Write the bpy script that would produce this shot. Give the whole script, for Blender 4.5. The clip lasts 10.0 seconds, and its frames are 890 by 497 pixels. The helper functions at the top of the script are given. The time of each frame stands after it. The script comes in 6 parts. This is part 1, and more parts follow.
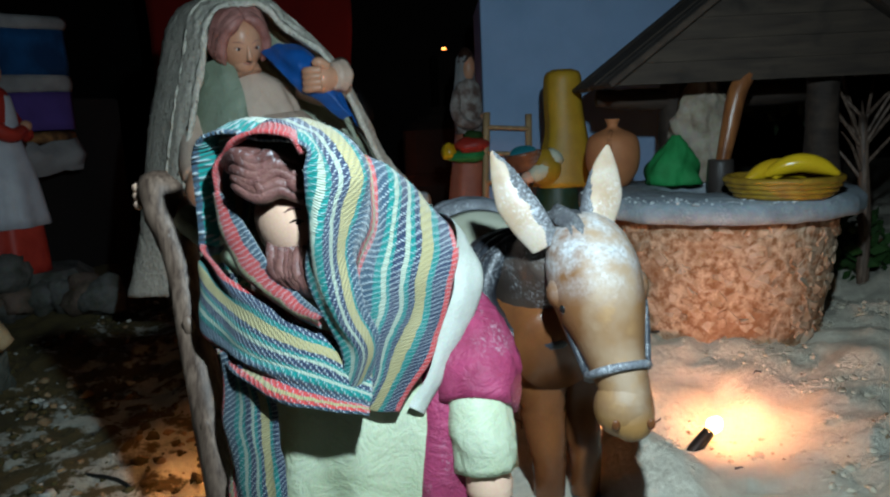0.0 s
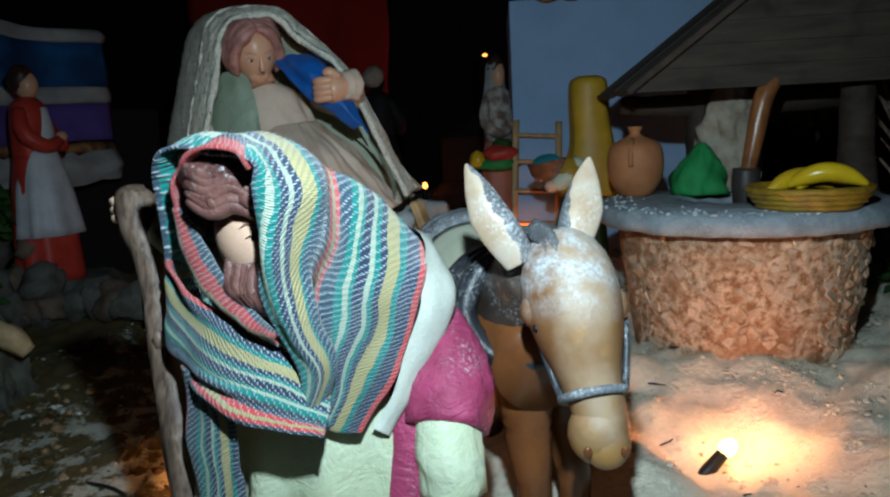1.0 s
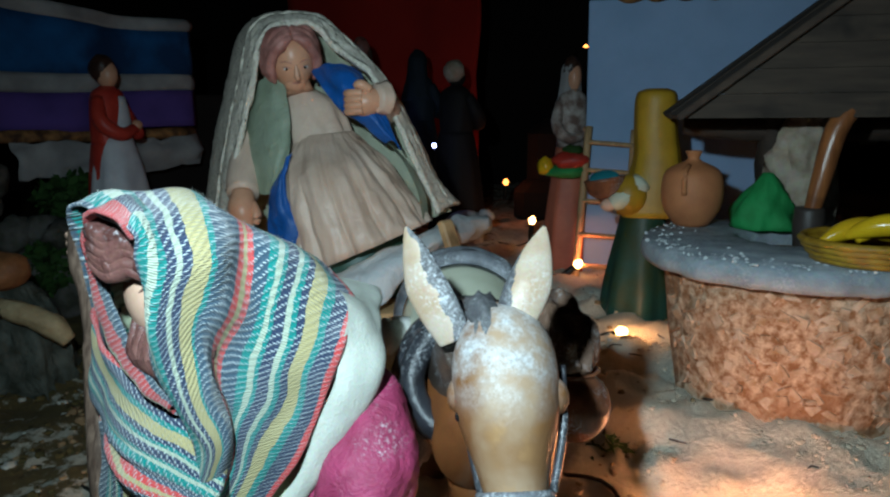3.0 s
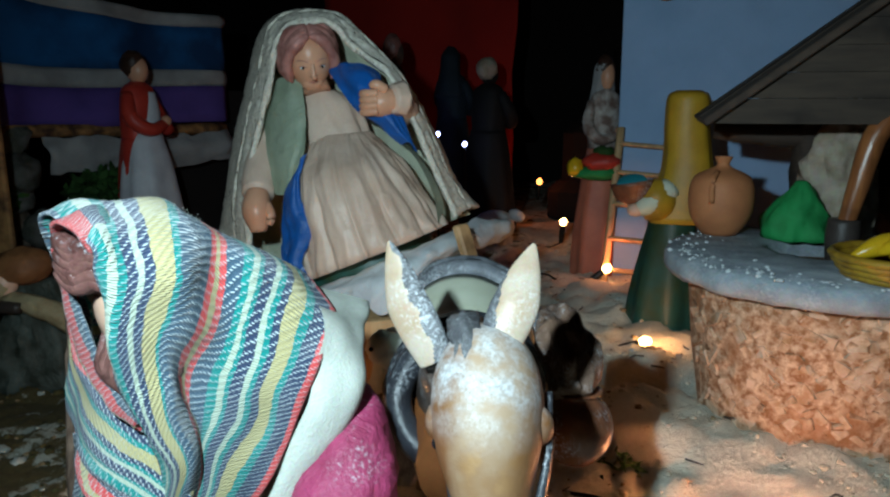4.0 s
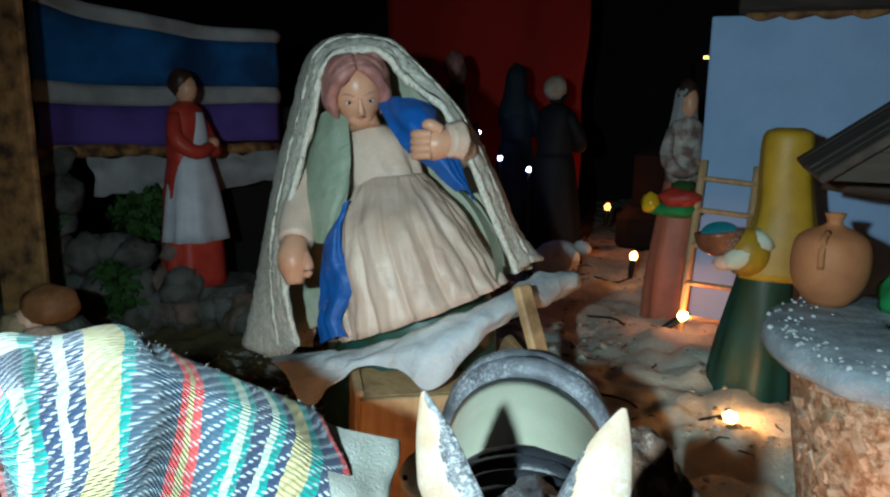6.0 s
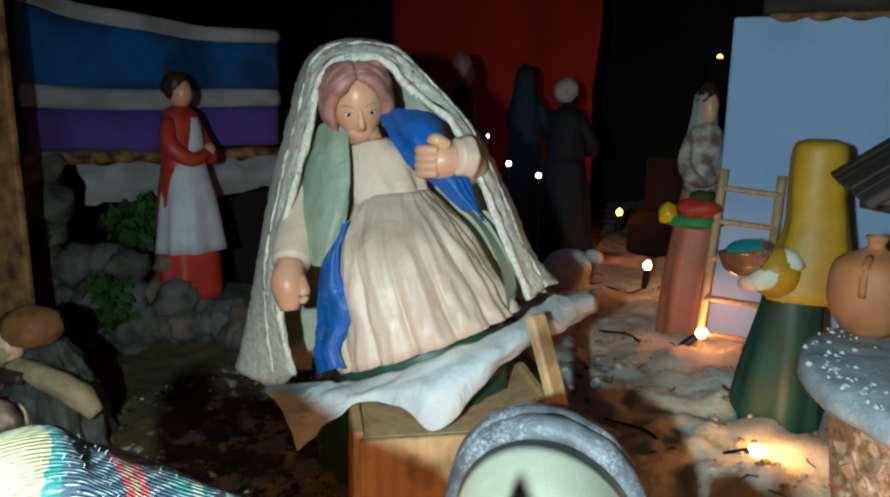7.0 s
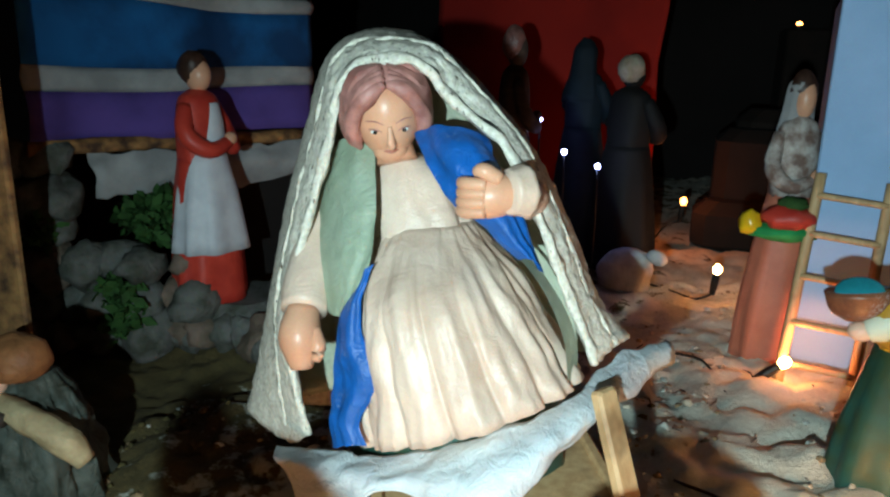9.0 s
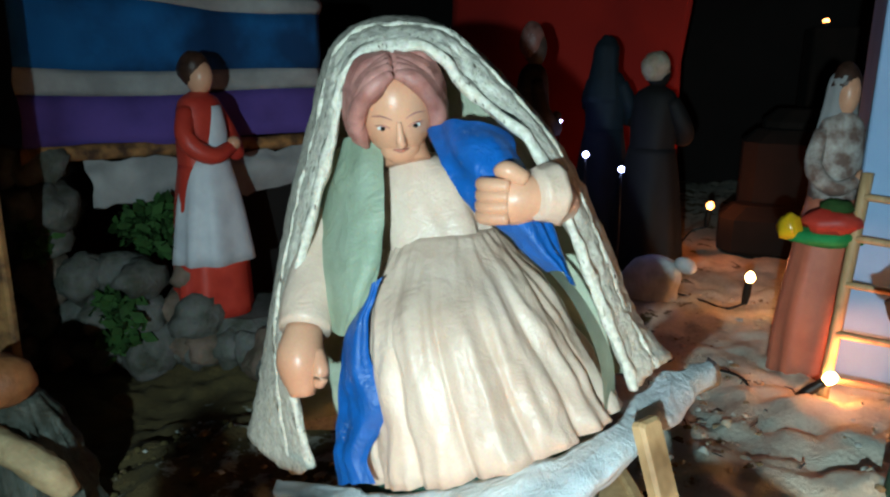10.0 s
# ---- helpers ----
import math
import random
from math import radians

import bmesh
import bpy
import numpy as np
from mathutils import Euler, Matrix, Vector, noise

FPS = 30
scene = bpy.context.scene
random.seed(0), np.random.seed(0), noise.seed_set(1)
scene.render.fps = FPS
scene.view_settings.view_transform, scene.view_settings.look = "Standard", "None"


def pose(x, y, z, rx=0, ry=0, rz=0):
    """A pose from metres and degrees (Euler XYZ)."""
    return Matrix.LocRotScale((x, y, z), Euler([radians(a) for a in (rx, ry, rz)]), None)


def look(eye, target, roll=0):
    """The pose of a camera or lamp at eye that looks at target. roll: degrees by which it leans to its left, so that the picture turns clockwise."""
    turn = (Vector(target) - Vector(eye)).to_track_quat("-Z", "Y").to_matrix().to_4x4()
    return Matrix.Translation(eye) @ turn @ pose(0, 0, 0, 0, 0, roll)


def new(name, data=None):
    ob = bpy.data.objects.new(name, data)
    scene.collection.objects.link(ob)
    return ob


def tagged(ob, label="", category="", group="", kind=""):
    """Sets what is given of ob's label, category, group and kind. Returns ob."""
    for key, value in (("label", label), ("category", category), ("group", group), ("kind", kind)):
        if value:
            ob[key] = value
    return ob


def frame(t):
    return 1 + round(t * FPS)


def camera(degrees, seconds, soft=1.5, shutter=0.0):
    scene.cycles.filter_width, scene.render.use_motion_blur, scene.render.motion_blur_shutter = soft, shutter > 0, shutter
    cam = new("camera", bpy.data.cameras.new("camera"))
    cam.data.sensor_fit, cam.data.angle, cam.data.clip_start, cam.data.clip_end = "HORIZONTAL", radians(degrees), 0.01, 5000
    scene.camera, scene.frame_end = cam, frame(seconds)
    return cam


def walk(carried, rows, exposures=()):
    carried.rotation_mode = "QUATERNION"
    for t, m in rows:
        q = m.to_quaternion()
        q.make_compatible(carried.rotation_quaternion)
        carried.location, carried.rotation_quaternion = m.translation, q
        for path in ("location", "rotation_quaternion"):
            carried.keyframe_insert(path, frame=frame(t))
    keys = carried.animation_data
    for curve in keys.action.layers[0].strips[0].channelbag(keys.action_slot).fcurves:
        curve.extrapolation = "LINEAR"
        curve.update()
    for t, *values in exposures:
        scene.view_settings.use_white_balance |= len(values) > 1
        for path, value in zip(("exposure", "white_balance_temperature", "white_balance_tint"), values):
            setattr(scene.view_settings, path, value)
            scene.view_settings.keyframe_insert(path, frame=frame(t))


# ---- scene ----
cam = camera(61.49, 10.0, soft=2.3)
PATH = [
    (0.0, -0.0030, 0.0001, 0.2123, 80.15, 2.56, -0.20),
    (0.5, 0.0119, 0.0100, 0.2166, 80.44, 2.41, 1.99),
    (1.0, 0.0317, 0.0118, 0.2132, 80.80, 2.94, 3.81),
    (1.5, 0.0517, 0.0306, 0.2251, 80.72, 2.19, 6.56),
    (2.0, 0.0697, 0.0325, 0.2315, 80.59, 1.92, 8.50),
    (2.5, 0.0848, 0.0419, 0.2392, 79.87, 1.09, 10.79),
    (4.0, 0.1171, 0.0739, 0.2483, 79.05, -0.04, 16.25),
    (4.5, 0.1175, 0.0843, 0.2553, 78.99, -0.57, 18.00),
    (5.0, 0.1140, 0.0959, 0.2566, 78.95, -0.61, 19.54),
    (5.5, 0.1044, 0.1242, 0.2653, 78.98, -0.84, 20.51),
    (6.0, 0.0942, 0.1532, 0.2756, 79.22, -0.99, 21.11),
    (7.5, 0.0686, 0.2125, 0.2981, 78.29, -1.32, 22.24),
    (8.0, 0.0593, 0.2343, 0.3152, 77.24, -1.86, 23.64),
    (8.5, 0.0457, 0.2668, 0.3218, 75.68, -2.07, 24.71),
    (9.0, 0.0341, 0.2947, 0.3182, 75.45, -1.55, 25.13),
    (9.5, 0.0231, 0.3171, 0.3100, 75.69, -1.04, 25.53),
    (10.0, 0.0134, 0.3362, 0.3077, 76.02, -0.82, 26.11),
]
walk(cam, [(t, pose(x, y, z, rx, ry, rz)) for t, x, y, z, rx, ry, rz in PATH],
     exposures=[(0.0, -0.15, 5900, 13), (2.5, -0.22, 5850, 10), (4.5, 0.1, 5880, 9), (6.0, 0.47, 5880, 7), (7.5, 1.2, 6200, 7), (8.5, 1.55, 6050, 5), (10.0, 1.46, 5850, 3)])

# ---- light ----
world = bpy.data.worlds.new("night_room")
scene.world = world
world.use_nodes = True
world.node_tree.nodes["Background"].inputs[0].default_value = (0.5, 0.55, 0.7, 1)
world.node_tree.nodes["Background"].inputs[1].default_value = 0.014


def lamp(name, place, watts, colour, radius, spot=0, target=None):
    data = bpy.data.lights.new(name, "SPOT" if spot else "POINT")
    data.energy, data.color, data.shadow_soft_size = watts, colour, radius
    ob = new(name, data)
    ob.location = place
    if spot:
        data.spot_size, data.spot_blend = radians(spot), 1.0
        ob.matrix_world = look(place, target)
    return ob


lamp("torch", (0.036, 0.092, 0.300), 7.4, (0.80, 1.0, 1.0), 0.006, 122, (0.02, 0.62, 0.09))

# ---- materials ----


def ramp_of(nt, stops, hard=False):
    n = nt.nodes.new("ShaderNodeValToRGB")
    n.color_ramp.interpolation = "CONSTANT" if hard else "LINEAR"
    els = n.color_ramp.elements
    els[0].position, els[0].color = stops[0][0], (*stops[0][1], 1)
    els[1].position, els[1].color = stops[-1][0], (*stops[-1][1], 1)
    for p, c in stops[1:-1]:
        els.new(p).color = (*c, 1)
    return n


def tex_coord(nt, kind="Object"):
    return nt.nodes.new("ShaderNodeTexCoord").outputs[kind]


def noise_of(nt, scale, detail=4.0, rough=0.55, coords=None):
    n = nt.nodes.new("ShaderNodeTexNoise")
    n.inputs["Scale"].default_value, n.inputs["Detail"].default_value, n.inputs["Roughness"].default_value = scale, detail, rough
    nt.links.new(coords if coords else tex_coord(nt), n.inputs["Vector"])
    return n


def mix_of(nt, fac, a, b, mode="MIX"):
    n = nt.nodes.new("ShaderNodeMix")
    n.data_type, n.blend_type = "RGBA", mode
    for sock, v in ((n.inputs[0], fac), (n.inputs[6], a), (n.inputs[7], b)):
        if isinstance(v, (int, float)):
            sock.default_value = v
        elif isinstance(v, tuple):
            sock.default_value = (*v, 1)
        else:
            nt.links.new(v, sock)
    return n.outputs[2]


def base_material(name, rough=0.6, metal=0.0):
    m = bpy.data.materials.new(name)
    m.use_nodes = True
    b = m.node_tree.nodes["Principled BSDF"]
    b.inputs["Roughness"].default_value, b.inputs["Metallic"].default_value = rough, metal
    return m, m.node_tree, b


def bump_into(nt, b, height, strength, distance):
    n = nt.nodes.new("ShaderNodeBump")
    n.inputs["Strength"].default_value, n.inputs["Distance"].default_value = strength, distance
    nt.links.new(height, n.inputs["Height"])
    nt.links.new(n.outputs[0], b.inputs["Normal"])


def painted(name, colour, second=None, rough=0.45, scale=60.0, bump=0.35, dust=0.0, fine=900.0, wrinkle=0.0):
    """Hand-painted plaster or clay: two tones in patches, grain, and white salt-like dust where asked."""
    m, nt, b = base_material(name, rough)
    second = second or tuple(c * 0.72 for c in colour)
    patch, grain = noise_of(nt, scale, 5), noise_of(nt, fine, 3)
    col = mix_of(nt, ramp_of_fac(nt, patch.outputs[0], 0.38, 0.66), colour, second)
    col = mix_of(nt, 0.18, col, grain.outputs[1], "OVERLAY")
    if dust:
        sp, area = noise_of(nt, 620, 6, 0.75), noise_of(nt, 45, 3)
        f = nt.nodes.new("ShaderNodeMath")
        f.operation = "MULTIPLY"
        nt.links.new(ramp_of_fac(nt, sp.outputs[0], 0.56 - 0.1 * dust, 0.66), f.inputs[0])
        nt.links.new(ramp_of_fac(nt, area.outputs[0], 0.62 - 0.25 * dust, 0.75), f.inputs[1])
        col = mix_of(nt, f.outputs[0], col, (0.72, 0.76, 0.8))
    nt.links.new(col, b.inputs["Base Color"])
    height = grain.outputs[0]
    if wrinkle:
        crease = noise_of(nt, 75, 5, 0.6)
        crease.inputs["Distortion"].default_value = 1.4
        height = mix_of(nt, 0.12, crease.outputs[0], grain.outputs[0])
    bump_into(nt, b, height, wrinkle or bump, 0.006 if wrinkle else 0.0008)
    b.inputs["Specular IOR Level"].default_value = 0.35
    return m


def ramp_of_fac(nt, value, low, high):
    n = nt.nodes.new("ShaderNodeMapRange")
    n.inputs["From Min"].default_value, n.inputs["From Max"].default_value = low, high
    nt.links.new(value, n.inputs["Value"])
    return n.outputs[0]


def woven_stripes(name):
    """Striped twill: the stripes run along one way of the sheet, the twill crosses them."""
    m, nt, b = base_material(name, 0.9)
    uv = tex_coord(nt, "UV")
    sep = nt.nodes.new("ShaderNodeSeparateXYZ")
    nt.links.new(uv, sep.inputs[0])
    red, navy, teal, cream, yellow, grey = ((0.60, 0.05, 0.05), (0.018, 0.035, 0.085), (0.0, 0.21, 0.19), (0.40, 0.46, 0.36),
                                            (0.42, 0.36, 0.17), (0.035, 0.075, 0.12))
    order = [(grey, 10), (teal, 10), (cream, 9), (teal, 8), (navy, 15), (cream, 8), (navy, 12), (yellow, 26), (teal, 8), (grey, 38), (red, 10), (yellow, 6),
             (red, 11), (grey, 24), (teal, 12), (cream, 8), (teal, 8), (navy, 17), (cream, 8), (teal, 8), (navy, 10), (yellow, 25), (teal, 13), (navy, 24), (red, 9)]
    total, at_, stops = sum(w for _, w in order), 0.0, []
    for c, w in order:
        stops.append((at_ / total, c))
        at_ += w
    wob = noise_of(nt, 260, 3)
    shift = nt.nodes.new("ShaderNodeMath")
    shift.operation = "MULTIPLY_ADD"
    shift.inputs[1].default_value = 0.02
    nt.links.new(wob.outputs[0], shift.inputs[0])
    nt.links.new(sep.outputs[0], shift.inputs[2])
    r = ramp_of(nt, stops, True)
    nt.links.new(shift.outputs[0], r.inputs[0])
    # twill lines
    w1 = nt.nodes.new("ShaderNodeTexWave")
    w1.wave_type, w1.bands_direction = "BANDS", "DIAGONAL"
    w1.inputs["Scale"].default_value, w1.inputs["Distortion"].default_value = 14.0, 2.4
    nt.links.new(uv, w1.inputs["Vector"])
    w2 = nt.nodes.new("ShaderNodeTexWave")
    w2.wave_type, w2.bands_direction = "BANDS", "Y"
    w2.inputs["Scale"].default_value, w2.inputs["Distortion"].default_value = 21.0, 2.6
    nt.links.new(uv, w2.inputs["Vector"])
    f = ramp_of_fac(nt, w1.outputs[1], 0.6, 0.85)
    g = nt.nodes.new("ShaderNodeMath")
    g.operation = "MULTIPLY"
    dark = nt.nodes.new("ShaderNodeRGBToBW")
    nt.links.new(r.outputs[0], dark.inputs[0])
    weight = nt.nodes.new("ShaderNodeMapRange")
    for sock, v in zip(("From Min", "From Max", "To Min", "To Max"), (0.03, 0.35, 0.8, 0.1)):
        weight.inputs[sock].default_value = v
    nt.links.new(dark.outputs[0], weight.inputs["Value"])
    dot = nt.nodes.new("ShaderNodeMath")
    dot.operation = "MULTIPLY"
    nt.links.new(ramp_of_fac(nt, w2.outputs[1], 0.42, 0.72), dot.inputs[0])
    nt.links.new(weight.outputs[0], dot.inputs[1])
    nt.links.new(dot.outputs[0], g.inputs[1])
    nt.links.new(f, g.inputs[0])
    col = mix_of(nt, g.outputs[0], r.outputs[0], (0.62, 0.7, 0.72))
    lint, area = noise_of(nt, 800, 6, 0.8), noise_of(nt, 30, 3)
    h = nt.nodes.new("ShaderNodeMath")
    h.operation = "MULTIPLY"
    nt.links.new(ramp_of_fac(nt, lint.outputs[0], 0.54, 0.74), h.inputs[0])
    nt.links.new(ramp_of_fac(nt, area.outputs[0], 0.45, 1.0), h.inputs[1])
    col = mix_of(nt, h.outputs[0], col, (0.6, 0.68, 0.72))
    nt.links.new(col, b.inputs["Base Color"])
    hh = mix_of(nt, 0.5, w1.outputs[0], w2.outputs[0])
    bump_into(nt, b, hh, 1.0, 0.0008)
    b.inputs["Sheen Weight"].default_value = 0.25
    return m


def wood(name, light, dark, rough=0.6, scale=14.0, stretch=(1, 1, 0.12)):
    m, nt, b = base_material(name, rough)
    mp = nt.nodes.new("ShaderNodeMapping")
    mp.inputs["Scale"].default_value = stretch
    nt.links.new(tex_coord(nt), mp.inputs[0])
    n1, n2 = noise_of(nt, scale * 12, 6, 0.6, mp.outputs[0]), noise_of(nt, 28, 3)
    col = mix_of(nt, ramp_of_fac(nt, n1.outputs[0], 0.35, 0.68), light, dark)
    col = mix_of(nt, ramp_of_fac(nt, n2.outputs[0], 0.55, 0.75), col, tuple(c * 0.5 for c in dark))
    nt.links.new(col, b.inputs["Base Color"])
    bump_into(nt, b, n1.outputs[0], 0.5, 0.001)
    return m


def ground_material():
    m, nt, b = base_material("moss_and_sawdust", 0.95)
    sep = nt.nodes.new("ShaderNodeSeparateXYZ")
    nt.links.new(tex_coord(nt), sep.inputs[0])
    fine, mid, big = noise_of(nt, 260, 8, 0.7), noise_of(nt, 34, 6, 0.65), noise_of(nt, 9, 4)
    sand = mix_of(nt, fine.outputs[0], (0.66, 0.58, 0.43), (0.95, 0.9, 0.76))
    moss = mix_of(nt, fine.outputs[0], (0.02, 0.02, 0.007), (0.17, 0.12, 0.035))
    grey = mix_of(nt, fine.outputs[0], (0.25, 0.25, 0.2), (0.7, 0.72, 0.62))
    f = nt.nodes.new("ShaderNodeMath")
    f.operation = "MULTIPLY_ADD"
    f.inputs[1].default_value = 0.55
    nt.links.new(sep.outputs[0], f.inputs[0])
    nt.links.new(big.outputs[0], f.inputs[2])
    col = mix_of(nt, ramp_of_fac(nt, f.outputs[0], 0.42, 0.58), grey, sand)
    g = nt.nodes.new("ShaderNodeMath")
    g.operation = "MULTIPLY_ADD"
    g.inputs[1].default_value = -0.75
    nt.links.new(sep.outputs[0], g.inputs[0])
    nt.links.new(mid.outputs[0], g.inputs[2])
    col = mix_of(nt, ramp_of_fac(nt, g.outputs[0], 0.66, 0.73), col, moss)
    nt.links.new(col, b.inputs["Base Color"])
    bump_into(nt, b, fine.outputs[0], 0.9, 0.004)
    return m


def bark_clad():
    m, nt, b = base_material("wood_chip_cladding", 0.85)
    v = nt.nodes.new("ShaderNodeTexVoronoi")
    v.inputs["Scale"].default_value = 120
    nt.links.new(tex_coord(nt), v.inputs["Vector"])
    n1, n2 = noise_of(nt, 140, 6, 0.7), noise_of(nt, 18, 3)
    col = mix_of(nt, ramp_of_fac(nt, n1.outputs[0], 0.4, 0.6), (0.3, 0.13, 0.05), (0.7, 0.52, 0.36))
    col = mix_of(nt, ramp_of_fac(nt, n2.outputs[0], 0.5, 0.72), col, (0.34, 0.15, 0.06))
    nt.links.new(col, b.inputs["Base Color"])
    bump_into(nt, b, mix_of(nt, 0.5, v.outputs[0], n1.outputs[0]), 0.8, 0.004)
    return m


def glowing(name, colour, strength):
    m, nt, b = base_material(name, 0.2)
    b.inputs["Base Color"].default_value = (*colour, 1)
    b.inputs["Emission Color"].default_value = (*colour, 1)
    b.inputs["Emission Strength"].default_value = strength
    return m


CORAL = painted("coral_skirt", (0.52, 0.17, 0.1), (0.42, 0.12, 0.07), 0.5, 30, 0.2)
SHAWL = woven_stripes("striped_twill")
SKIN = painted("painted_skin", (0.64, 0.35, 0.22), (0.55, 0.27, 0.16), 0.35, 40, 0.1)
SKIN_PALE = painted("pale_skin", (0.76, 0.52, 0.38), (0.68, 0.42, 0.3), 0.35, 40, 0.1)
BROWN_HAIR = painted("brown_hair", (0.21, 0.10, 0.085), (0.09, 0.035, 0.03), 0.4, 90, 0.6, 0.2)
ROSE_HAIR = painted("rose_brown_hair", (0.46, 0.22, 0.19), (0.28, 0.11, 0.09), 0.4, 90, 0.5)
LIP = painted("dull_lip_paint", (0.5, 0.2, 0.14), None, 0.4)
ROBE = painted("pale_green_robe", (0.56, 0.62, 0.45), (0.46, 0.52, 0.34), 0.6, 40, wrinkle=0.4)
WHITE_FELT = painted("white_felt", (0.56, 0.58, 0.52), (0.45, 0.47, 0.41), 0.85, 60, 0.5)
PINK = painted("crimson_paint", (0.37, 0.05, 0.13), (0.25, 0.03, 0.08), 0.55, 60, 0.5, 0.45, wrinkle=0.5)
EYE_BLACK = painted("black_paint", (0.01, 0.01, 0.01), None, 0.2)
EYE_WHITE = painted("white_paint", (0.75, 0.75, 0.72), None, 0.3)
CREAM = painted("cream_dress", (0.70, 0.55, 0.44), (0.58, 0.42, 0.32), 0.34, 26, 0.15, wrinkle=0.26)
SAGE = painted("sage_cloth", (0.34, 0.41, 0.31), (0.26, 0.32, 0.23), 0.45, 40, 0.2, wrinkle=0.35)
BLUE = painted("blue_paint", (0.015, 0.11, 0.42), (0.012, 0.08, 0.3), 0.4, 60, 0.2, 0.25, wrinkle=0.35)


def lace():
    """Stiffened lace: cream with grey dust, small dark pits drawn out along the hang."""
    m = painted("stiffened_cream_lace", (0.78, 0.74, 0.63), (0.56, 0.51, 0.42), 0.9, 300, 1.0, 0, 420, wrinkle=0.45)
    nt, b = m.node_tree, m.node_tree.nodes["Principled BSDF"]
    mp = nt.nodes.new("ShaderNodeMapping")
    mp.inputs["Scale"].default_value = (1, 1, 0.4)
    nt.links.new(tex_coord(nt), mp.inputs[0])
    pit, area = noise_of(nt, 420, 2, 0.5, mp.outputs[0]), noise_of(nt, 26, 3)
    f = nt.nodes.new("ShaderNodeMath")
    f.operation = "MULTIPLY"
    nt.links.new(ramp_of_fac(nt, pit.outputs[0], 0.655, 0.69), f.inputs[0])
    nt.links.new(ramp_of_fac(nt, area.outputs[0], 0.42, 0.56), f.inputs[1])
    base = b.inputs["Base Color"].links[0].from_socket
    nt.links.new(mix_of(nt, f.outputs[0], base, (0.12, 0.09, 0.065)), b.inputs["Base Color"])
    return m


VEIL = lace()
LINEN = painted("pale_blue_linen", (0.66, 0.71, 0.72), (0.56, 0.59, 0.62), 0.9, 30, 0.8, wrinkle=0.5)
SAGE_PALE = painted("pale_sage_lining", (0.50, 0.53, 0.40), (0.38, 0.41, 0.30), 0.9, 60, 0.6, wrinkle=0.4)
PINE = wood("pale_pine", (0.6, 0.4, 0.2), (0.45, 0.27, 0.12))
STICK = wood("weathered_stick", (0.24, 0.165, 0.12), (0.06, 0.035, 0.025), 0.5, 34)
POST = painted("mottled_board", (0.4, 0.2, 0.07), (0.07, 0.035, 0.02), 0.8, 48, 0.8, 0, 300)
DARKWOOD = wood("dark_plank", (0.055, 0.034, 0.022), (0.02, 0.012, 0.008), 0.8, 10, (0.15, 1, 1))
ROOFWOOD = wood("brown_roof_board", (0.062, 0.043, 0.029), (0.03, 0.02, 0.014), 0.85, 10, (0.15, 1, 1))
HANDLE = wood("varnished_handle", (0.34, 0.13, 0.04), (0.2, 0.07, 0.025), 0.3)


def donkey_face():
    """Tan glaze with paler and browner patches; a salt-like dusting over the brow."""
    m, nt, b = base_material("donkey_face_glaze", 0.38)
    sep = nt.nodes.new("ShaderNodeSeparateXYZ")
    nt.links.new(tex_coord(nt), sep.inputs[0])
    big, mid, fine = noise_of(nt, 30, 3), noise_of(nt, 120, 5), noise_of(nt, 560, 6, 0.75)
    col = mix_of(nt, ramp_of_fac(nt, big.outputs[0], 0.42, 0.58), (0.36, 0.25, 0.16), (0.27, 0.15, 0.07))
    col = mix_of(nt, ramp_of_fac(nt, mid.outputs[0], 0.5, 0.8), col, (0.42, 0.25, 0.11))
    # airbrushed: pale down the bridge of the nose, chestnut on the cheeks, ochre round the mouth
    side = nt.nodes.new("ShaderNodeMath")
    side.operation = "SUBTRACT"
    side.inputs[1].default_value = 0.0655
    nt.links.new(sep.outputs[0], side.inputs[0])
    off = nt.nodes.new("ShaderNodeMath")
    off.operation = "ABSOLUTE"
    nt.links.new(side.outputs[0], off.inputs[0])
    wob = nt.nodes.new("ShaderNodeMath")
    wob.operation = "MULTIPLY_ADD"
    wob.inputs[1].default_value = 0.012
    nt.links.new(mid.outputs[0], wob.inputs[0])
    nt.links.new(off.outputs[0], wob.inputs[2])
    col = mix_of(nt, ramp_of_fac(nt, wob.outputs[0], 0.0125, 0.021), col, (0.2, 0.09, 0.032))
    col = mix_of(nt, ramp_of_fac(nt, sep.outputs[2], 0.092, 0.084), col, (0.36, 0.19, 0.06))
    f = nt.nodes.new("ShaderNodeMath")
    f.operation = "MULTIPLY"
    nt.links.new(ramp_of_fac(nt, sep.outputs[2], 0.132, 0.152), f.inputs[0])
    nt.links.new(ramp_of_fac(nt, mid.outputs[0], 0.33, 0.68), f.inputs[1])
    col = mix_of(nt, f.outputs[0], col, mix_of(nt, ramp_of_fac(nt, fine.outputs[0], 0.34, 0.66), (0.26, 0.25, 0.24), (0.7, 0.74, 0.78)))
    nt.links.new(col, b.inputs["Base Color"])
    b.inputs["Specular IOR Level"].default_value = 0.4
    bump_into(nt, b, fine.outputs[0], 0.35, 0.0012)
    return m


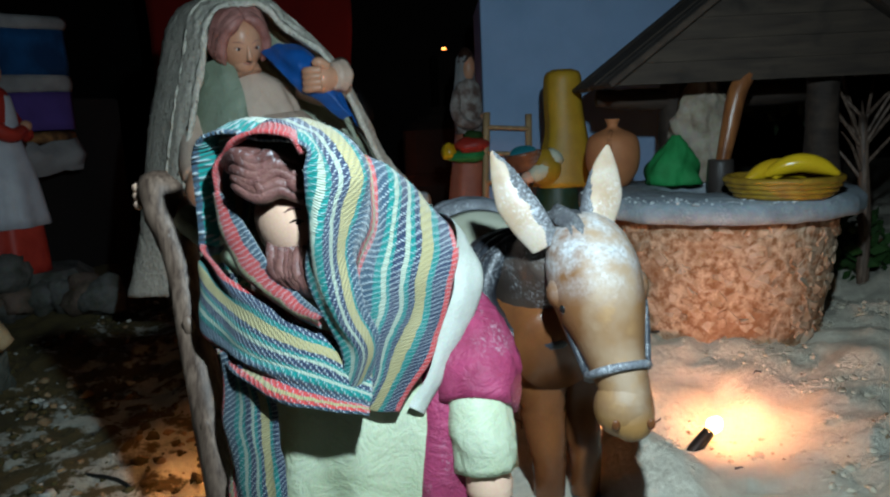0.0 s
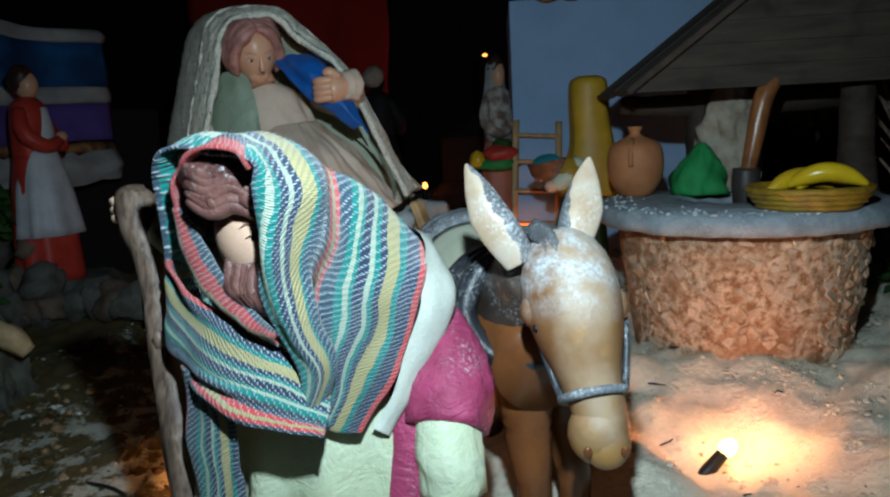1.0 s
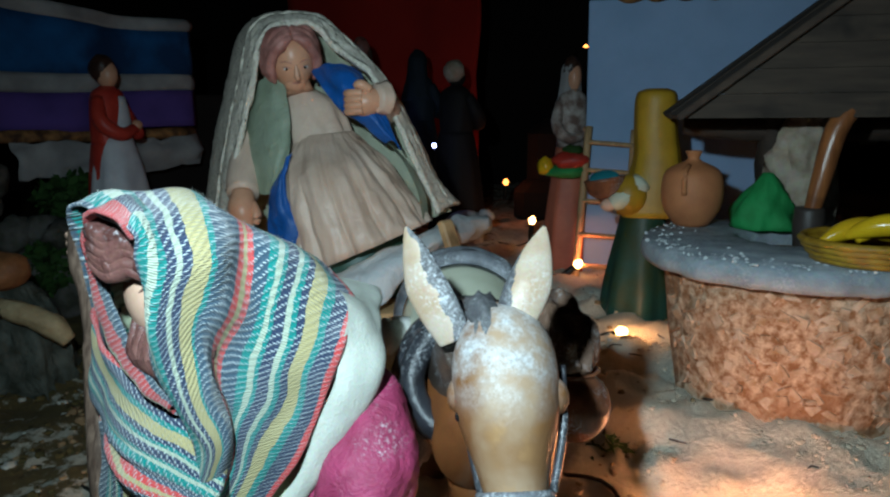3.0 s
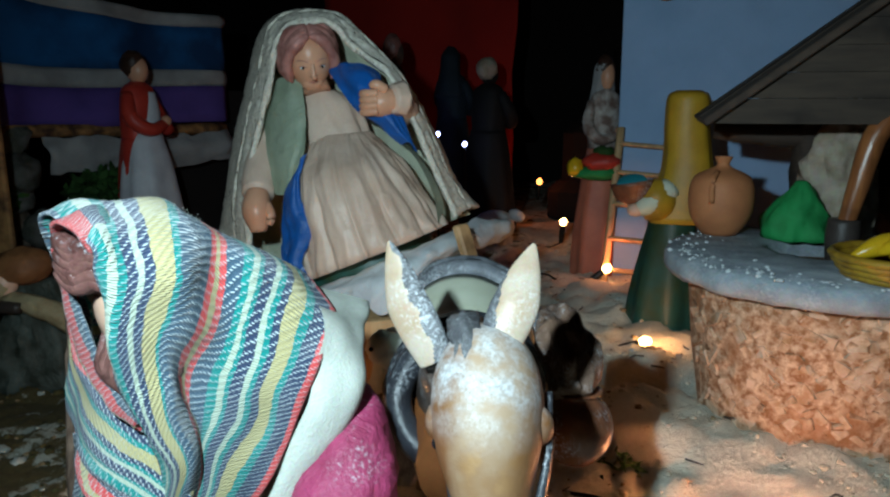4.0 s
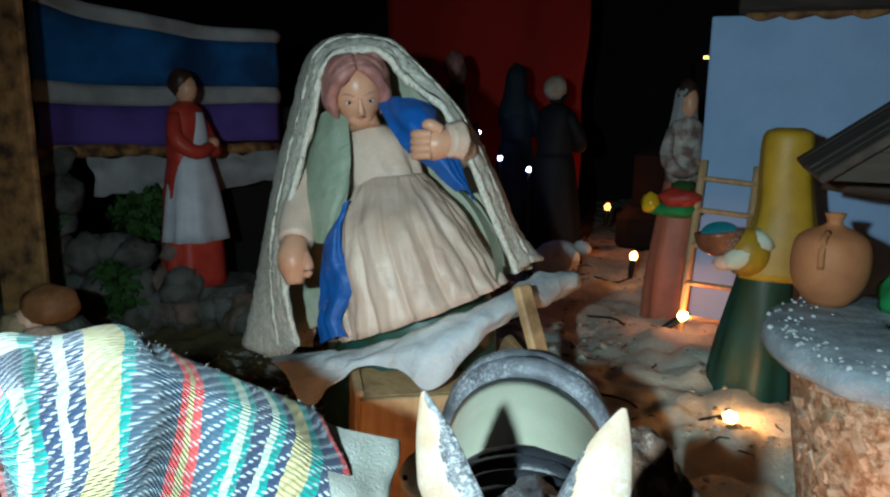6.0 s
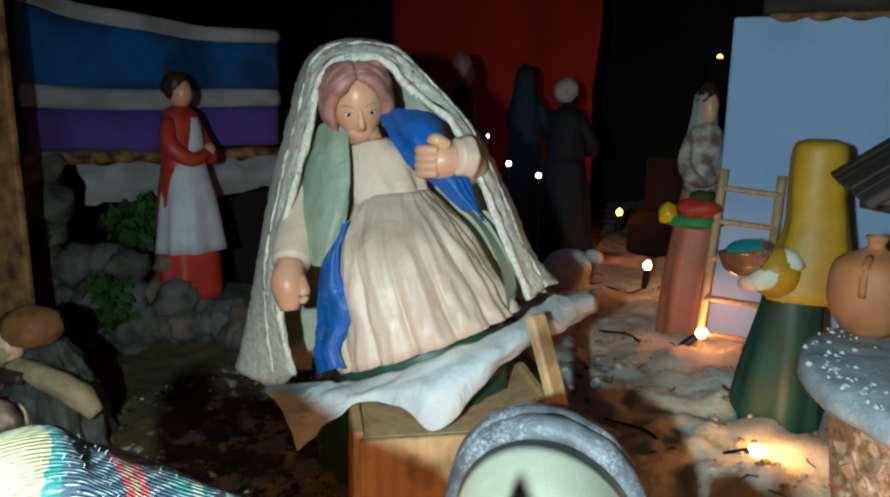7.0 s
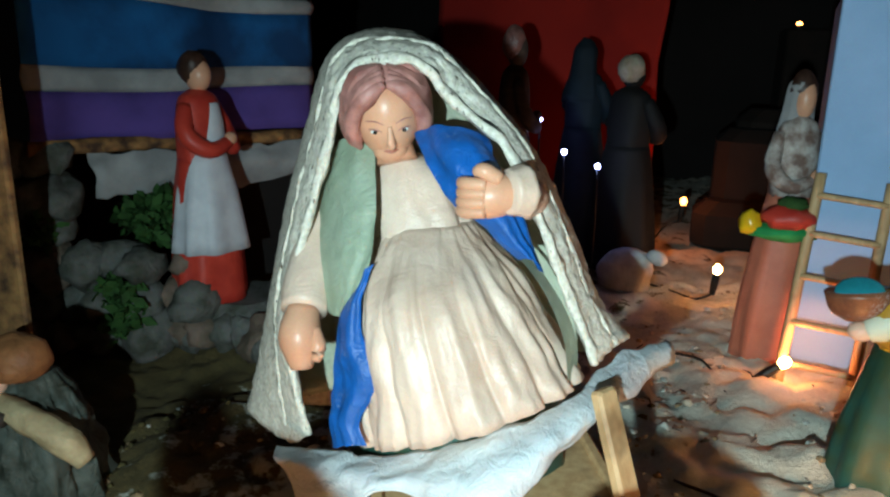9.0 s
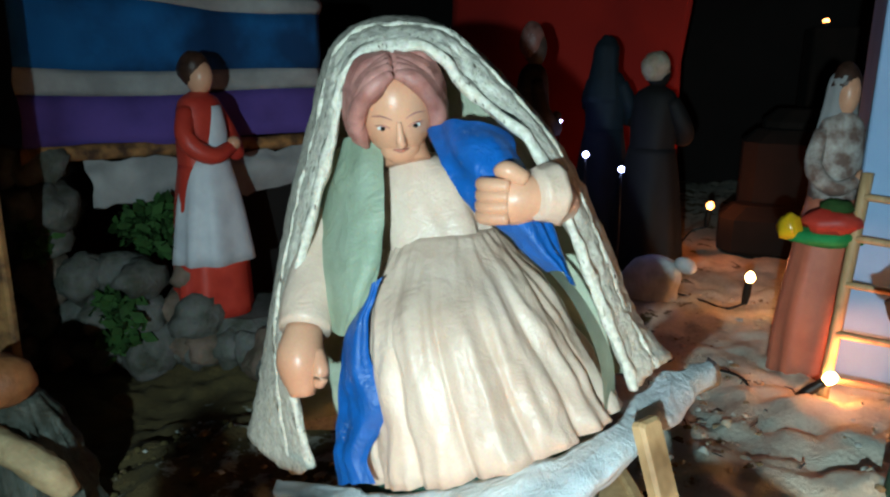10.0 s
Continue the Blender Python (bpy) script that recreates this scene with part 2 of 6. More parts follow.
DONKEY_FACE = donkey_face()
DONKEY_EAR = painted("donkey_ear", (0.44, 0.37, 0.30), (0.33, 0.21, 0.11), 0.4, 38, 0.2, 0.5)
DONKEY_NECK = painted("donkey_dark_neck", (0.09, 0.065, 0.05), (0.04, 0.03, 0.025), 0.35, 40, 0.3, 0.5)
DONKEY_DARK = painted("donkey_chestnut", (0.17, 0.062, 0.02), (0.1, 0.035, 0.013), 0.25, 30, 0.15)
DONKEY_GREY = painted("donkey_grey_mane", (0.1, 0.1, 0.105), (0.045, 0.045, 0.05), 0.45, 120, 0.4, 1.0)
HOOF = painted("dark_hoof", (0.05, 0.04, 0.035), None, 0.4)
LEATHER = painted("grey_black_leather", (0.05, 0.055, 0.065), (0.025, 0.025, 0.03), 0.3, 80, 0.4, 0.6)
COLLARBLACK = painted("black_collar_leather", (0.03, 0.033, 0.04), (0.015, 0.015, 0.018), 0.3, 80, 0.4, 0.5)
SADDLE = painted("ivory_saddle_pad", (0.68, 0.7, 0.55), (0.6, 0.62, 0.46), 0.5, 40, 0.2)
CLAY = painted("terracotta", (0.5, 0.2, 0.08), (0.38, 0.14, 0.06), 0.6, 30, 0.3)
POTBROWN = painted("glazed_brown", (0.24, 0.09, 0.04), (0.12, 0.05, 0.03), 0.25, 60, 0.3, 0.5)
GROUND = ground_material()
CLAD = bark_clad()
CHIP = painted("pale_wood_chip", (0.66, 0.5, 0.37), (0.42, 0.24, 0.12), 0.85, 90, 0.8)
STONE = painted("grey_slab", (0.36, 0.41, 0.45), (0.22, 0.25, 0.28), 0.85, 50, 1.0, 0.7, 300)
ROCK = painted("river_stone", (0.13, 0.13, 0.12), (0.055, 0.06, 0.045), 0.85, 45, 0.8, 0, 200, wrinkle=0.6)
ROCK_WARM = painted("warm_stone", (0.18, 0.13, 0.1), (0.08, 0.065, 0.045), 0.85, 45, 0.8, 0, 200, wrinkle=0.6)
GREYGREEN = painted("grey_green_coat", (0.085, 0.1, 0.085), (0.03, 0.035, 0.025), 0.6, 55, 0.3, wrinkle=0.6)
SLEEVE = painted("straw_sleeve", (0.46, 0.38, 0.22), (0.32, 0.24, 0.13), 0.6, 60, 0.3, wrinkle=0.4)
CAPBROWN = painted("brown_cap", (0.36, 0.16, 0.06), (0.2, 0.08, 0.03), 0.6, 40, 0.3, wrinkle=0.4)
# Terracotta taken almost to black: the shade at the back is in the colour.
SHADECLAY = painted("clay_with_shade", (0.016, 0.008, 0.005), (0.008, 0.005, 0.003), 0.9, 20, 0.5)
ROLLGREY = painted("dusty_grey_leather", (0.16, 0.17, 0.19), (0.07, 0.075, 0.085), 0.45, 80, 0.5, 0.9)
ROLLBROWN = painted("dusty_brown_cloth", (0.2, 0.12, 0.08), (0.1, 0.055, 0.035), 0.6, 80, 0.5, 0.7, wrinkle=0.6)
PALEROCK = painted("pale_rock", (0.42, 0.36, 0.28), (0.26, 0.2, 0.14), 0.9, 60, 1.0, 0, 200)
CRUMB = painted("pale_sawdust", (0.72, 0.64, 0.5), (0.5, 0.42, 0.3), 0.95, 60, 1.0)
CRUMB_BROWN = painted("brown_sawdust", (0.34, 0.24, 0.13), (0.18, 0.12, 0.06), 0.95, 60, 1.0)
CRUMB_GREY = painted("grey_grit", (0.55, 0.56, 0.5), (0.35, 0.36, 0.32), 0.95, 60, 1.0)
MOSSBROWN = painted("brown_moss", (0.1, 0.075, 0.025), (0.05, 0.045, 0.015), 0.95, 60, 1.0)
BLOUSE = painted("patterned_blouse", (0.16, 0.1, 0.08), (0.5, 0.46, 0.42), 0.6, 70, 0.4)
DARKHAIR = painted("dark_hair", (0.06, 0.028, 0.018), (0.03, 0.015, 0.01), 0.4, 90, 0.4)
SKYWALL = painted("pale_blue_wall", (0.36, 0.52, 0.78), (0.31, 0.46, 0.7), 0.85, 16, 0.5)
YELLOW = painted("mustard_cloak", (0.5, 0.3, 0.02), (0.36, 0.2, 0.015), 0.45, 30, 0.2)
DKGREEN = painted("bottle_green_skirt", (0.02, 0.075, 0.06), (0.03, 0.05, 0.02), 0.4, 40, 0.2)
LEAF = painted("moss_green", (0.03, 0.085, 0.014), (0.016, 0.045, 0.008), 0.8, 80, 0.8)
DARKLEAF = painted("dark_leaf", (0.012, 0.03, 0.01), (0.006, 0.015, 0.005), 0.8, 80, 0.8)
GREENBAG = painted("bright_green_cloth", (0.03, 0.3, 0.08), (0.02, 0.2, 0.05), 0.7, 60, 0.6)
BANANA = painted("yellow_plastic_fruit", (0.75, 0.5, 0.01), (0.6, 0.36, 0.01), 0.2, 40, 0.1)
GOLDWEAVE = painted("golden_wicker", (0.4, 0.24, 0.02), (0.24, 0.13, 0.015), 0.35, 120, 0.7)
REDCLOTH = painted("red_cloth", (0.3, 0.012, 0.006), (0.22, 0.008, 0.005), 0.9, 6, 0.4)
REDDRESS = painted("red_dress", (0.5, 0.05, 0.03), (0.38, 0.03, 0.02), 0.45, 40, 0.2)
APRON = painted("white_apron", (0.6, 0.62, 0.66), (0.48, 0.5, 0.55), 0.5, 40, 0.2)
BLUECLOTH = painted("blue_cloth", (0.016, 0.12, 0.34), (0.007, 0.045, 0.14), 0.9, 14, 0.5)
PURPLE = painted("purple_cloth", (0.11, 0.065, 0.3), (0.07, 0.04, 0.19), 0.9, 12, 0.5)
PALECLOTH = painted("off_white_cloth", (0.4, 0.4, 0.4), (0.26, 0.26, 0.26), 0.9, 20, 0.5)
# Robes tuned near black; used on faces too, so unlit silhouettes are coloured in.
BLACKSHADED = painted("black_robe_shaded", (0.006, 0.005, 0.005), (0.003, 0.003, 0.003), 0.75, 40, 0.3)
TEALSHADED = painted("teal_robe_shaded", (0.004, 0.012, 0.02), (0.002, 0.007, 0.012), 0.8, 40, 0.3)
FLEECE = painted("white_fleece", (0.62, 0.62, 0.6), (0.45, 0.45, 0.44), 0.8, 80, 0.8)
BLACKPLASTIC = painted("black_plastic", (0.012, 0.014, 0.013), None, 0.35)
# Near-black albedo puts the room's lack of light into its walls.
UNLITWALL = painted("wall_with_darkness", (0.014, 0.011, 0.010), (0.009, 0.007, 0.006), 0.95, 5, 0.4)
WARM = glowing("warm_bulb", (1.0, 0.46, 0.13), 20)
WARM_RED = glowing("orange_bulb", (1.0, 0.30, 0.05), 6)
COOL = glowing("cool_white_led", (0.42, 0.46, 1.0), 16)
WATER = painted("blue_water", (0.04, 0.28, 0.34), None, 0.1)

# ---- mesh helpers ----


def spline(pts, k):
    """Catmull-Rom through the rows of pts, k steps a span."""
    p = np.array(pts, float)
    p = np.vstack([2 * p[0] - p[1], p, 2 * p[-1] - p[-2]])
    out = []
    for i in range(1, len(p) - 2):
        a, b, c, d = p[i - 1], p[i], p[i + 1], p[i + 2]
        for s in np.arange(k) / k:
            out.append(0.5 * (2 * b + (c - a) * s + (2 * a - 5 * b + 4 * c - d) * s * s + (3 * b - a - 3 * c + d) * s ** 3))
    out.append(p[-2])
    return np.array(out)


class Shape:
    """A bmesh with its list of materials."""

    def __init__(self):
        self.bm = bmesh.new()
        self.uv = self.bm.loops.layers.uv.new("UVMap")
        self.mats = []

    def slot(self, mat):
        if mat not in self.mats:
            self.mats.append(mat)
        return self.mats.index(mat)

    def skin(self, rows, mat, close=True, cap=True, uvs=None, smooth=True):
        """Faces between rows of points; the rows closed into rings where asked."""
        mi = self.slot(mat)
        vs = [[self.bm.verts.new(p) for p in r] for r in rows]
        n = len(rows[0])
        for i in range(len(vs) - 1):
            for j in range(n if close else n - 1):
                q = (j + 1) % n
                f = self.bm.faces.new((vs[i][j], vs[i][q], vs[i + 1][q], vs[i + 1][j]))
                f.material_index, f.smooth = mi, smooth
                if uvs:
                    for lp, (a, b) in zip(f.loops, ((i, j), (i, j + 1), (i + 1, j + 1), (i + 1, j))):
                        lp[self.uv].uv = uvs(a / (len(vs) - 1), b / (n - 1 if not close else n))
        if close and cap:
            for r in (vs[0], vs[-1]):
                f = self.bm.faces.new(r)
                f.material_index, f.smooth = mi, smooth
        return vs

    def loft(self, rings, mat, n=36, folds=0, amp=0.0, phase=0.0, k=5, sharp=1.0, rough=0.0, pleats=False):
        """Rings (x, y, z, rx, ry, tilt): level ovals, tilted about the y axis, with folds that grow down to the last ring."""
        rr = spline([(*r, 0.0)[:6] for r in rings], k)
        rows = []
        for i, (x, y, z, rx, ry, tilt) in enumerate(rr):
            s = i / (len(rr) - 1)
            row = []
            for j in range(n):
                a = 2 * math.pi * j / n
                w = math.sin(folds * a + phase + 1.3 * math.sin(a * 2 + phase))
                w = math.copysign(abs(w) ** sharp, w)
                if pleats:
                    w = 1.6 * abs(math.sin(folds * a / 2 + phase + 0.35 * math.sin(2 * a))) ** 0.45 - 1.0
                g = 1 + amp * s * w + rough * noise.noise((x * 40 + 9 * math.cos(a), y * 40 + 9 * math.sin(a), z * 60))
                dx, dy = rx * g * math.cos(a), ry * g * math.sin(a)
                row.append((x + dx, y + dy, z + math.tan(radians(tilt)) * dx))
            rows.append(row)
        return self.skin(rows, mat)

    def tube(self, pts, radii, mat, n=16, flat=1.0, k=5, rough=0.0):
        """A round limb along a spline; flat squeezes its second axis."""
        p = spline([(*a, r) for a, r in zip(pts, radii)], k)
        rows, up = [], Vector((0.1, 0.2, 1)).normalized()
        for i, q in enumerate(p):
            d = Vector(p[min(i + 1, len(p) - 1)][:3] - p[max(i - 1, 0)][:3]).normalized()
            s = d.cross(up)
            s = s.normalized() if s.length > 0.05 else Vector((1, 0, 0))
            t = d.cross(s).normalized()
            row = []
            for j in range(n):
                a = 2 * math.pi * j / n
                g = q[3] * (1 + rough * noise.noise((q[0] * 90 + 3 * math.cos(a), q[1] * 90 + 3 * math.sin(a), q[2] * 90)))
                row.append(Vector(q[:3]) + s * g * math.cos(a) + t * g * flat * math.sin(a))
            rows.append(row)
        return self.skin(rows, mat)

    def ball(self, c, r, mat, turn=(0, 0, 0), n=20, rough=0.0, freq=60.0):
        r = (r, r, r) if isinstance(r, (int, float)) else r
        m = Euler([radians(a) for a in turn]).to_matrix()
        rows = []
        for i in range(n // 2 + 1):
            th = max(0.02, min(math.pi - 0.02, math.pi * i / (n // 2)))
            row = []
            for j in range(n):
                a = 2 * math.pi * j / n
                p = Vector((math.sin(th) * math.cos(a), math.sin(th) * math.sin(a), -math.cos(th)))
                g = 1 + rough * noise.noise(Vector(c) * 50 + p * freq * 0.03)
                row.append(Vector(c) + m @ Vector((p.x * r[0] * g, p.y * r[1] * g, p.z * r[2] * g)))
            rows.append(row)
        return self.skin(rows, mat)

    def sheet(self, grid, mat, k=8, uvs=None, ripple=0.0, freq=90.0, folds=0, amp=0.0, across=True):
        """A smooth sheet through a small grid of points."""
        g = np.array(grid, float)
        nr, nc = g.shape[:2]
        cols = spline(g.reshape(nr, -1), k).reshape(-1, nc, 3)
        rows = [spline(r, k) for r in cols]
        if folds:
            p = np.array(rows)
            du, dv = np.gradient(p, axis=0), np.gradient(p, axis=1)
            nrm = np.cross(du, dv)
            nrm /= np.maximum(np.linalg.norm(nrm, axis=2, keepdims=True), 1e-9)
            a, b = np.meshgrid(np.linspace(0, 1, p.shape[0]), np.linspace(0, 1, p.shape[1]), indexing="ij")
            c, d = (a, b) if across else (b, a)
            w = np.sin(2 * math.pi * folds * c + 2.2 * np.sin(5 * d + 4 * c) + 0.8 * np.sin(9 * c))
            w = np.sign(w) * np.abs(w) ** 0.7 * (0.45 + 0.55 * np.sin(3.1 * d + 6 * c))
            rows = list(p + nrm * (amp * w)[..., None])
        if ripple:
            rows = [[Vector(p) + Vector((noise.noise(Vector(p) * freq), noise.noise(Vector(p) * freq + Vector((7, 1, 3))), noise.noise(Vector(p) * freq + Vector((1, 9, 5))))) * ripple for p in r] for r in rows]
        return self.skin(rows, mat, close=False, uvs=uvs)

    def block(self, c, size, mat, turn=(0, 0, 0), bevel=0.0, taper=1.0):
        """A bevelled block: eight-sided outline, so that its upright edges are broken."""
        m = Euler([radians(a) for a in turn]).to_matrix()
        hx, hy, hz = (s / 2 for s in size)
        b = min(bevel or min(size) * 0.12, min(size) * 0.45)
        rows = []
        for z, ins, tp in ((-hz, b, 1), (-hz + b, 0, 1), (hz - b, 0, taper), (hz, b, taper)):
            x, y = hx * tp - ins, hy * tp - ins
            pts = [(x, y - b), (x - b, y), (-x + b, y), (-x, y - b), (-x, -y + b), (-x + b, -y), (x - b, -y), (x, -y + b)]
            rows.append([Vector(c) + m @ Vector((px, py, z)) for px, py in pts])
        return self.skin(rows, mat, smooth=False)

    def turn_from(self, first, centre, degrees):
        """Turns about the upright all that was added since the mesh had that many corners."""
        m = Matrix.Rotation(radians(degrees), 3, "Z")
        c = Vector(centre)
        self.bm.verts.ensure_lookup_table()
        for v in list(self.bm.verts)[first:]:
            v.co = c + m @ (v.co - c)

    def place_from(self, first, m):
        """Moves by a matrix all that was added since the mesh had that many corners."""
        for v in list(self.bm.verts)[first:]:
            v.co = m @ v.co

    def draw_back(self, by=(0.0, 0.011, -0.004), grow=0.03, centre=(0.06, 0.31, 0.13)):
        """Shifts the forepart of the donkey and what it wears; the rump stays."""
        for v in self.bm.verts:
            w = max(0.0, min(1.0, (0.46 - v.co.y) / 0.09))
            v.co += w * (Vector(by) + grow * (v.co - Vector(centre)))

    def move_from(self, first, by):
        for v in list(self.bm.verts)[first:]:
            v.co += Vector(by)

    def object(self, name, parent=None, label=""):
        bmesh.ops.recalc_face_normals(self.bm, faces=self.bm.faces)
        me = bpy.data.meshes.new(name)
        self.bm.to_mesh(me)
        self.bm.free()
        for m in self.mats:
            me.materials.append(m)
        ob = new(name, me)
        ob.parent = parent
        if label:
            ob["label"] = label
        return ob


def thing(name, base, label, category, group="", kind=""):
    ob = new(name)
    ob.location = base
    ob.empty_display_size = 0.02
    return tagged(ob, label, category, group, kind)


def part(name, shape, parent, label=""):
    """One mesh under a thing or a part, kept where it was built."""
    ob = shape.object(name, parent, label)
    bpy.context.view_layer.update()
    ob.matrix_parent_inverse = parent.matrix_world.inverted()
    return ob


def thicken(ob, metres, offset=0.0):
    md = ob.modifiers.new("thickness", "SOLIDIFY")
    md.thickness, md.offset = metres, offset
    return ob


# ---- ground and room ----


def ground_height(x, y):
    p = Vector((x, y, 0))
    h = 0.004 + 0.011 * noise.noise(p * 9) + 0.010 * abs(noise.noise(p * 21 + Vector((3, 1, 7)))) + 0.0055 * noise.noise(p * 55)
    h += 0.0026 * noise.noise(p * 140) + 0.022 * abs(noise.noise(p * 14 + Vector((5, 2, 1)))) * max(0, min(1, (x + 0.05) / 0.12))
    h -= 0.034 * math.exp(-((x - 0.176) ** 2 + (y - 0.485) ** 2) / 0.0030)
    h += 0.012 * max(0, min(1, (y - 0.5) / 0.6)) - 0.02 * max(0, min(1, (-x - 0.1) / 0.4))
    return h


def build_ground():
    s = Shape()
    xs = np.concatenate([np.linspace(-1.5, -0.95, 6), np.linspace(-0.9, 0.6, 240), np.linspace(0.65, 1.5, 8)])
    ys = np.concatenate([np.linspace(-0.85, 0.1, 10), np.linspace(0.14, 1.5, 220), np.linspace(1.55, 2.45, 12)])
    s.skin([[(x, y, ground_height(x, y)) for x in xs] for y in ys], GROUND, close=False)
    ob = s.object("ground")
    tagged(ob, "uneven ground of sawdust, sand and dark moss patches", "ground", kind="structure")
    return ob


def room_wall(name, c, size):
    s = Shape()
    s.block(c, size, UNLITWALL, bevel=0.01)
    return tagged(s.object(name), "plain room wall, near black to stand for lack of light", "wall", kind="structure")


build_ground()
# Walls and ceiling close the room; darkness is put into their colour.
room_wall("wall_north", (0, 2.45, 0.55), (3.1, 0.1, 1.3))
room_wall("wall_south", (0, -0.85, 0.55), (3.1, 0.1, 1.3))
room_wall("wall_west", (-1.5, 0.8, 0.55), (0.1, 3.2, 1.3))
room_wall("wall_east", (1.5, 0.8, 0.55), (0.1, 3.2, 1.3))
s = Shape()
s.block((0, 0.8, 1.25), (3.1, 3.4, 0.1), UNLITWALL, bevel=0.01)
tagged(s.object("ceiling"), "plain room ceiling, near black to stand for lack of light", "ceiling", kind="structure")

# ---- loose crumbs on the ground ----


def crumbs(name, count, area, mats, sizes, label, seed):
    """Small uneven clumps strewn over a stretch of ground."""
    rnd_c = random.Random(seed)
    s = Shape()
    for _ in range(count):
        x, y = rnd_c.uniform(area[0], area[1]), rnd_c.uniform(area[2], area[3])
        if noise.noise((x * 14, y * 14, seed)) < -0.05:
            continue
        r = rnd_c.uniform(*sizes) * rnd_c.random() ** 0.5
        s.ball((x, y, ground_height(x, y) + r * 0.15), (r * rnd_c.uniform(0.8, 1.6), r * rnd_c.uniform(0.8, 1.6), r * 0.7), rnd_c.choice(mats), (0, 0, rnd_c.uniform(0, 180)), 8, 0.9, 90)
    return tagged(s.object(name), label, "debris", kind="stuff")


def twigs(count, area, seed):
    rnd_c = random.Random(seed)
    s = Shape()
    for _ in range(count):
        x, y, a, l = rnd_c.uniform(area[0], area[1]), rnd_c.uniform(area[2], area[3]), rnd_c.uniform(0, 6.3), rnd_c.uniform(0.006, 0.018)
        z = ground_height(x, y) + 0.001
        s.tube([(x, y, z), (x + l * 0.5 * math.cos(a), y + l * 0.5 * math.sin(a), z + 0.0015), (x + l * math.cos(a + 0.3), y + l * math.sin(a + 0.3), z + 0.001)], [0.0007, 0.0008, 0.0004], HOOF, 5, k=1)
    return tagged(s.object("twigs"), "dark dry twigs and needles on the sand", "debris", kind="stuff")


crumbs("sawdust_crumbs", 1500, (0.06, 0.42, 0.36, 0.78), (CRUMB, CRUMB, CRUMB, CRUMB, CRUMB, CRUMB_BROWN), (0.0008, 0.003), "pale sawdust crumbs strewn over the sand", 3)
crumbs("sawdust_crumbs", 1500, (-0.12, 0.3, 0.75, 1.35), (CRUMB, CRUMB_GREY, CRUMB, CRUMB_BROWN), (0.001, 0.004), "pale sawdust crumbs strewn over the sand", 5)
crumbs("moss_crumbs", 2600, (-0.45, -0.05, 0.33, 0.95), (MOSSBROWN, MOSSBROWN, MOSSBROWN, CRUMB_BROWN, CRUMB_BROWN, MOSSBROWN, CRUMB_GREY), (0.0012, 0.0045), "brown moss crumbs and pale grit on the ground", 7)
twigs(110, (-0.3, 0.4, 0.4, 1.1), 4)

# ---- the bent man, his shawl and stick ----


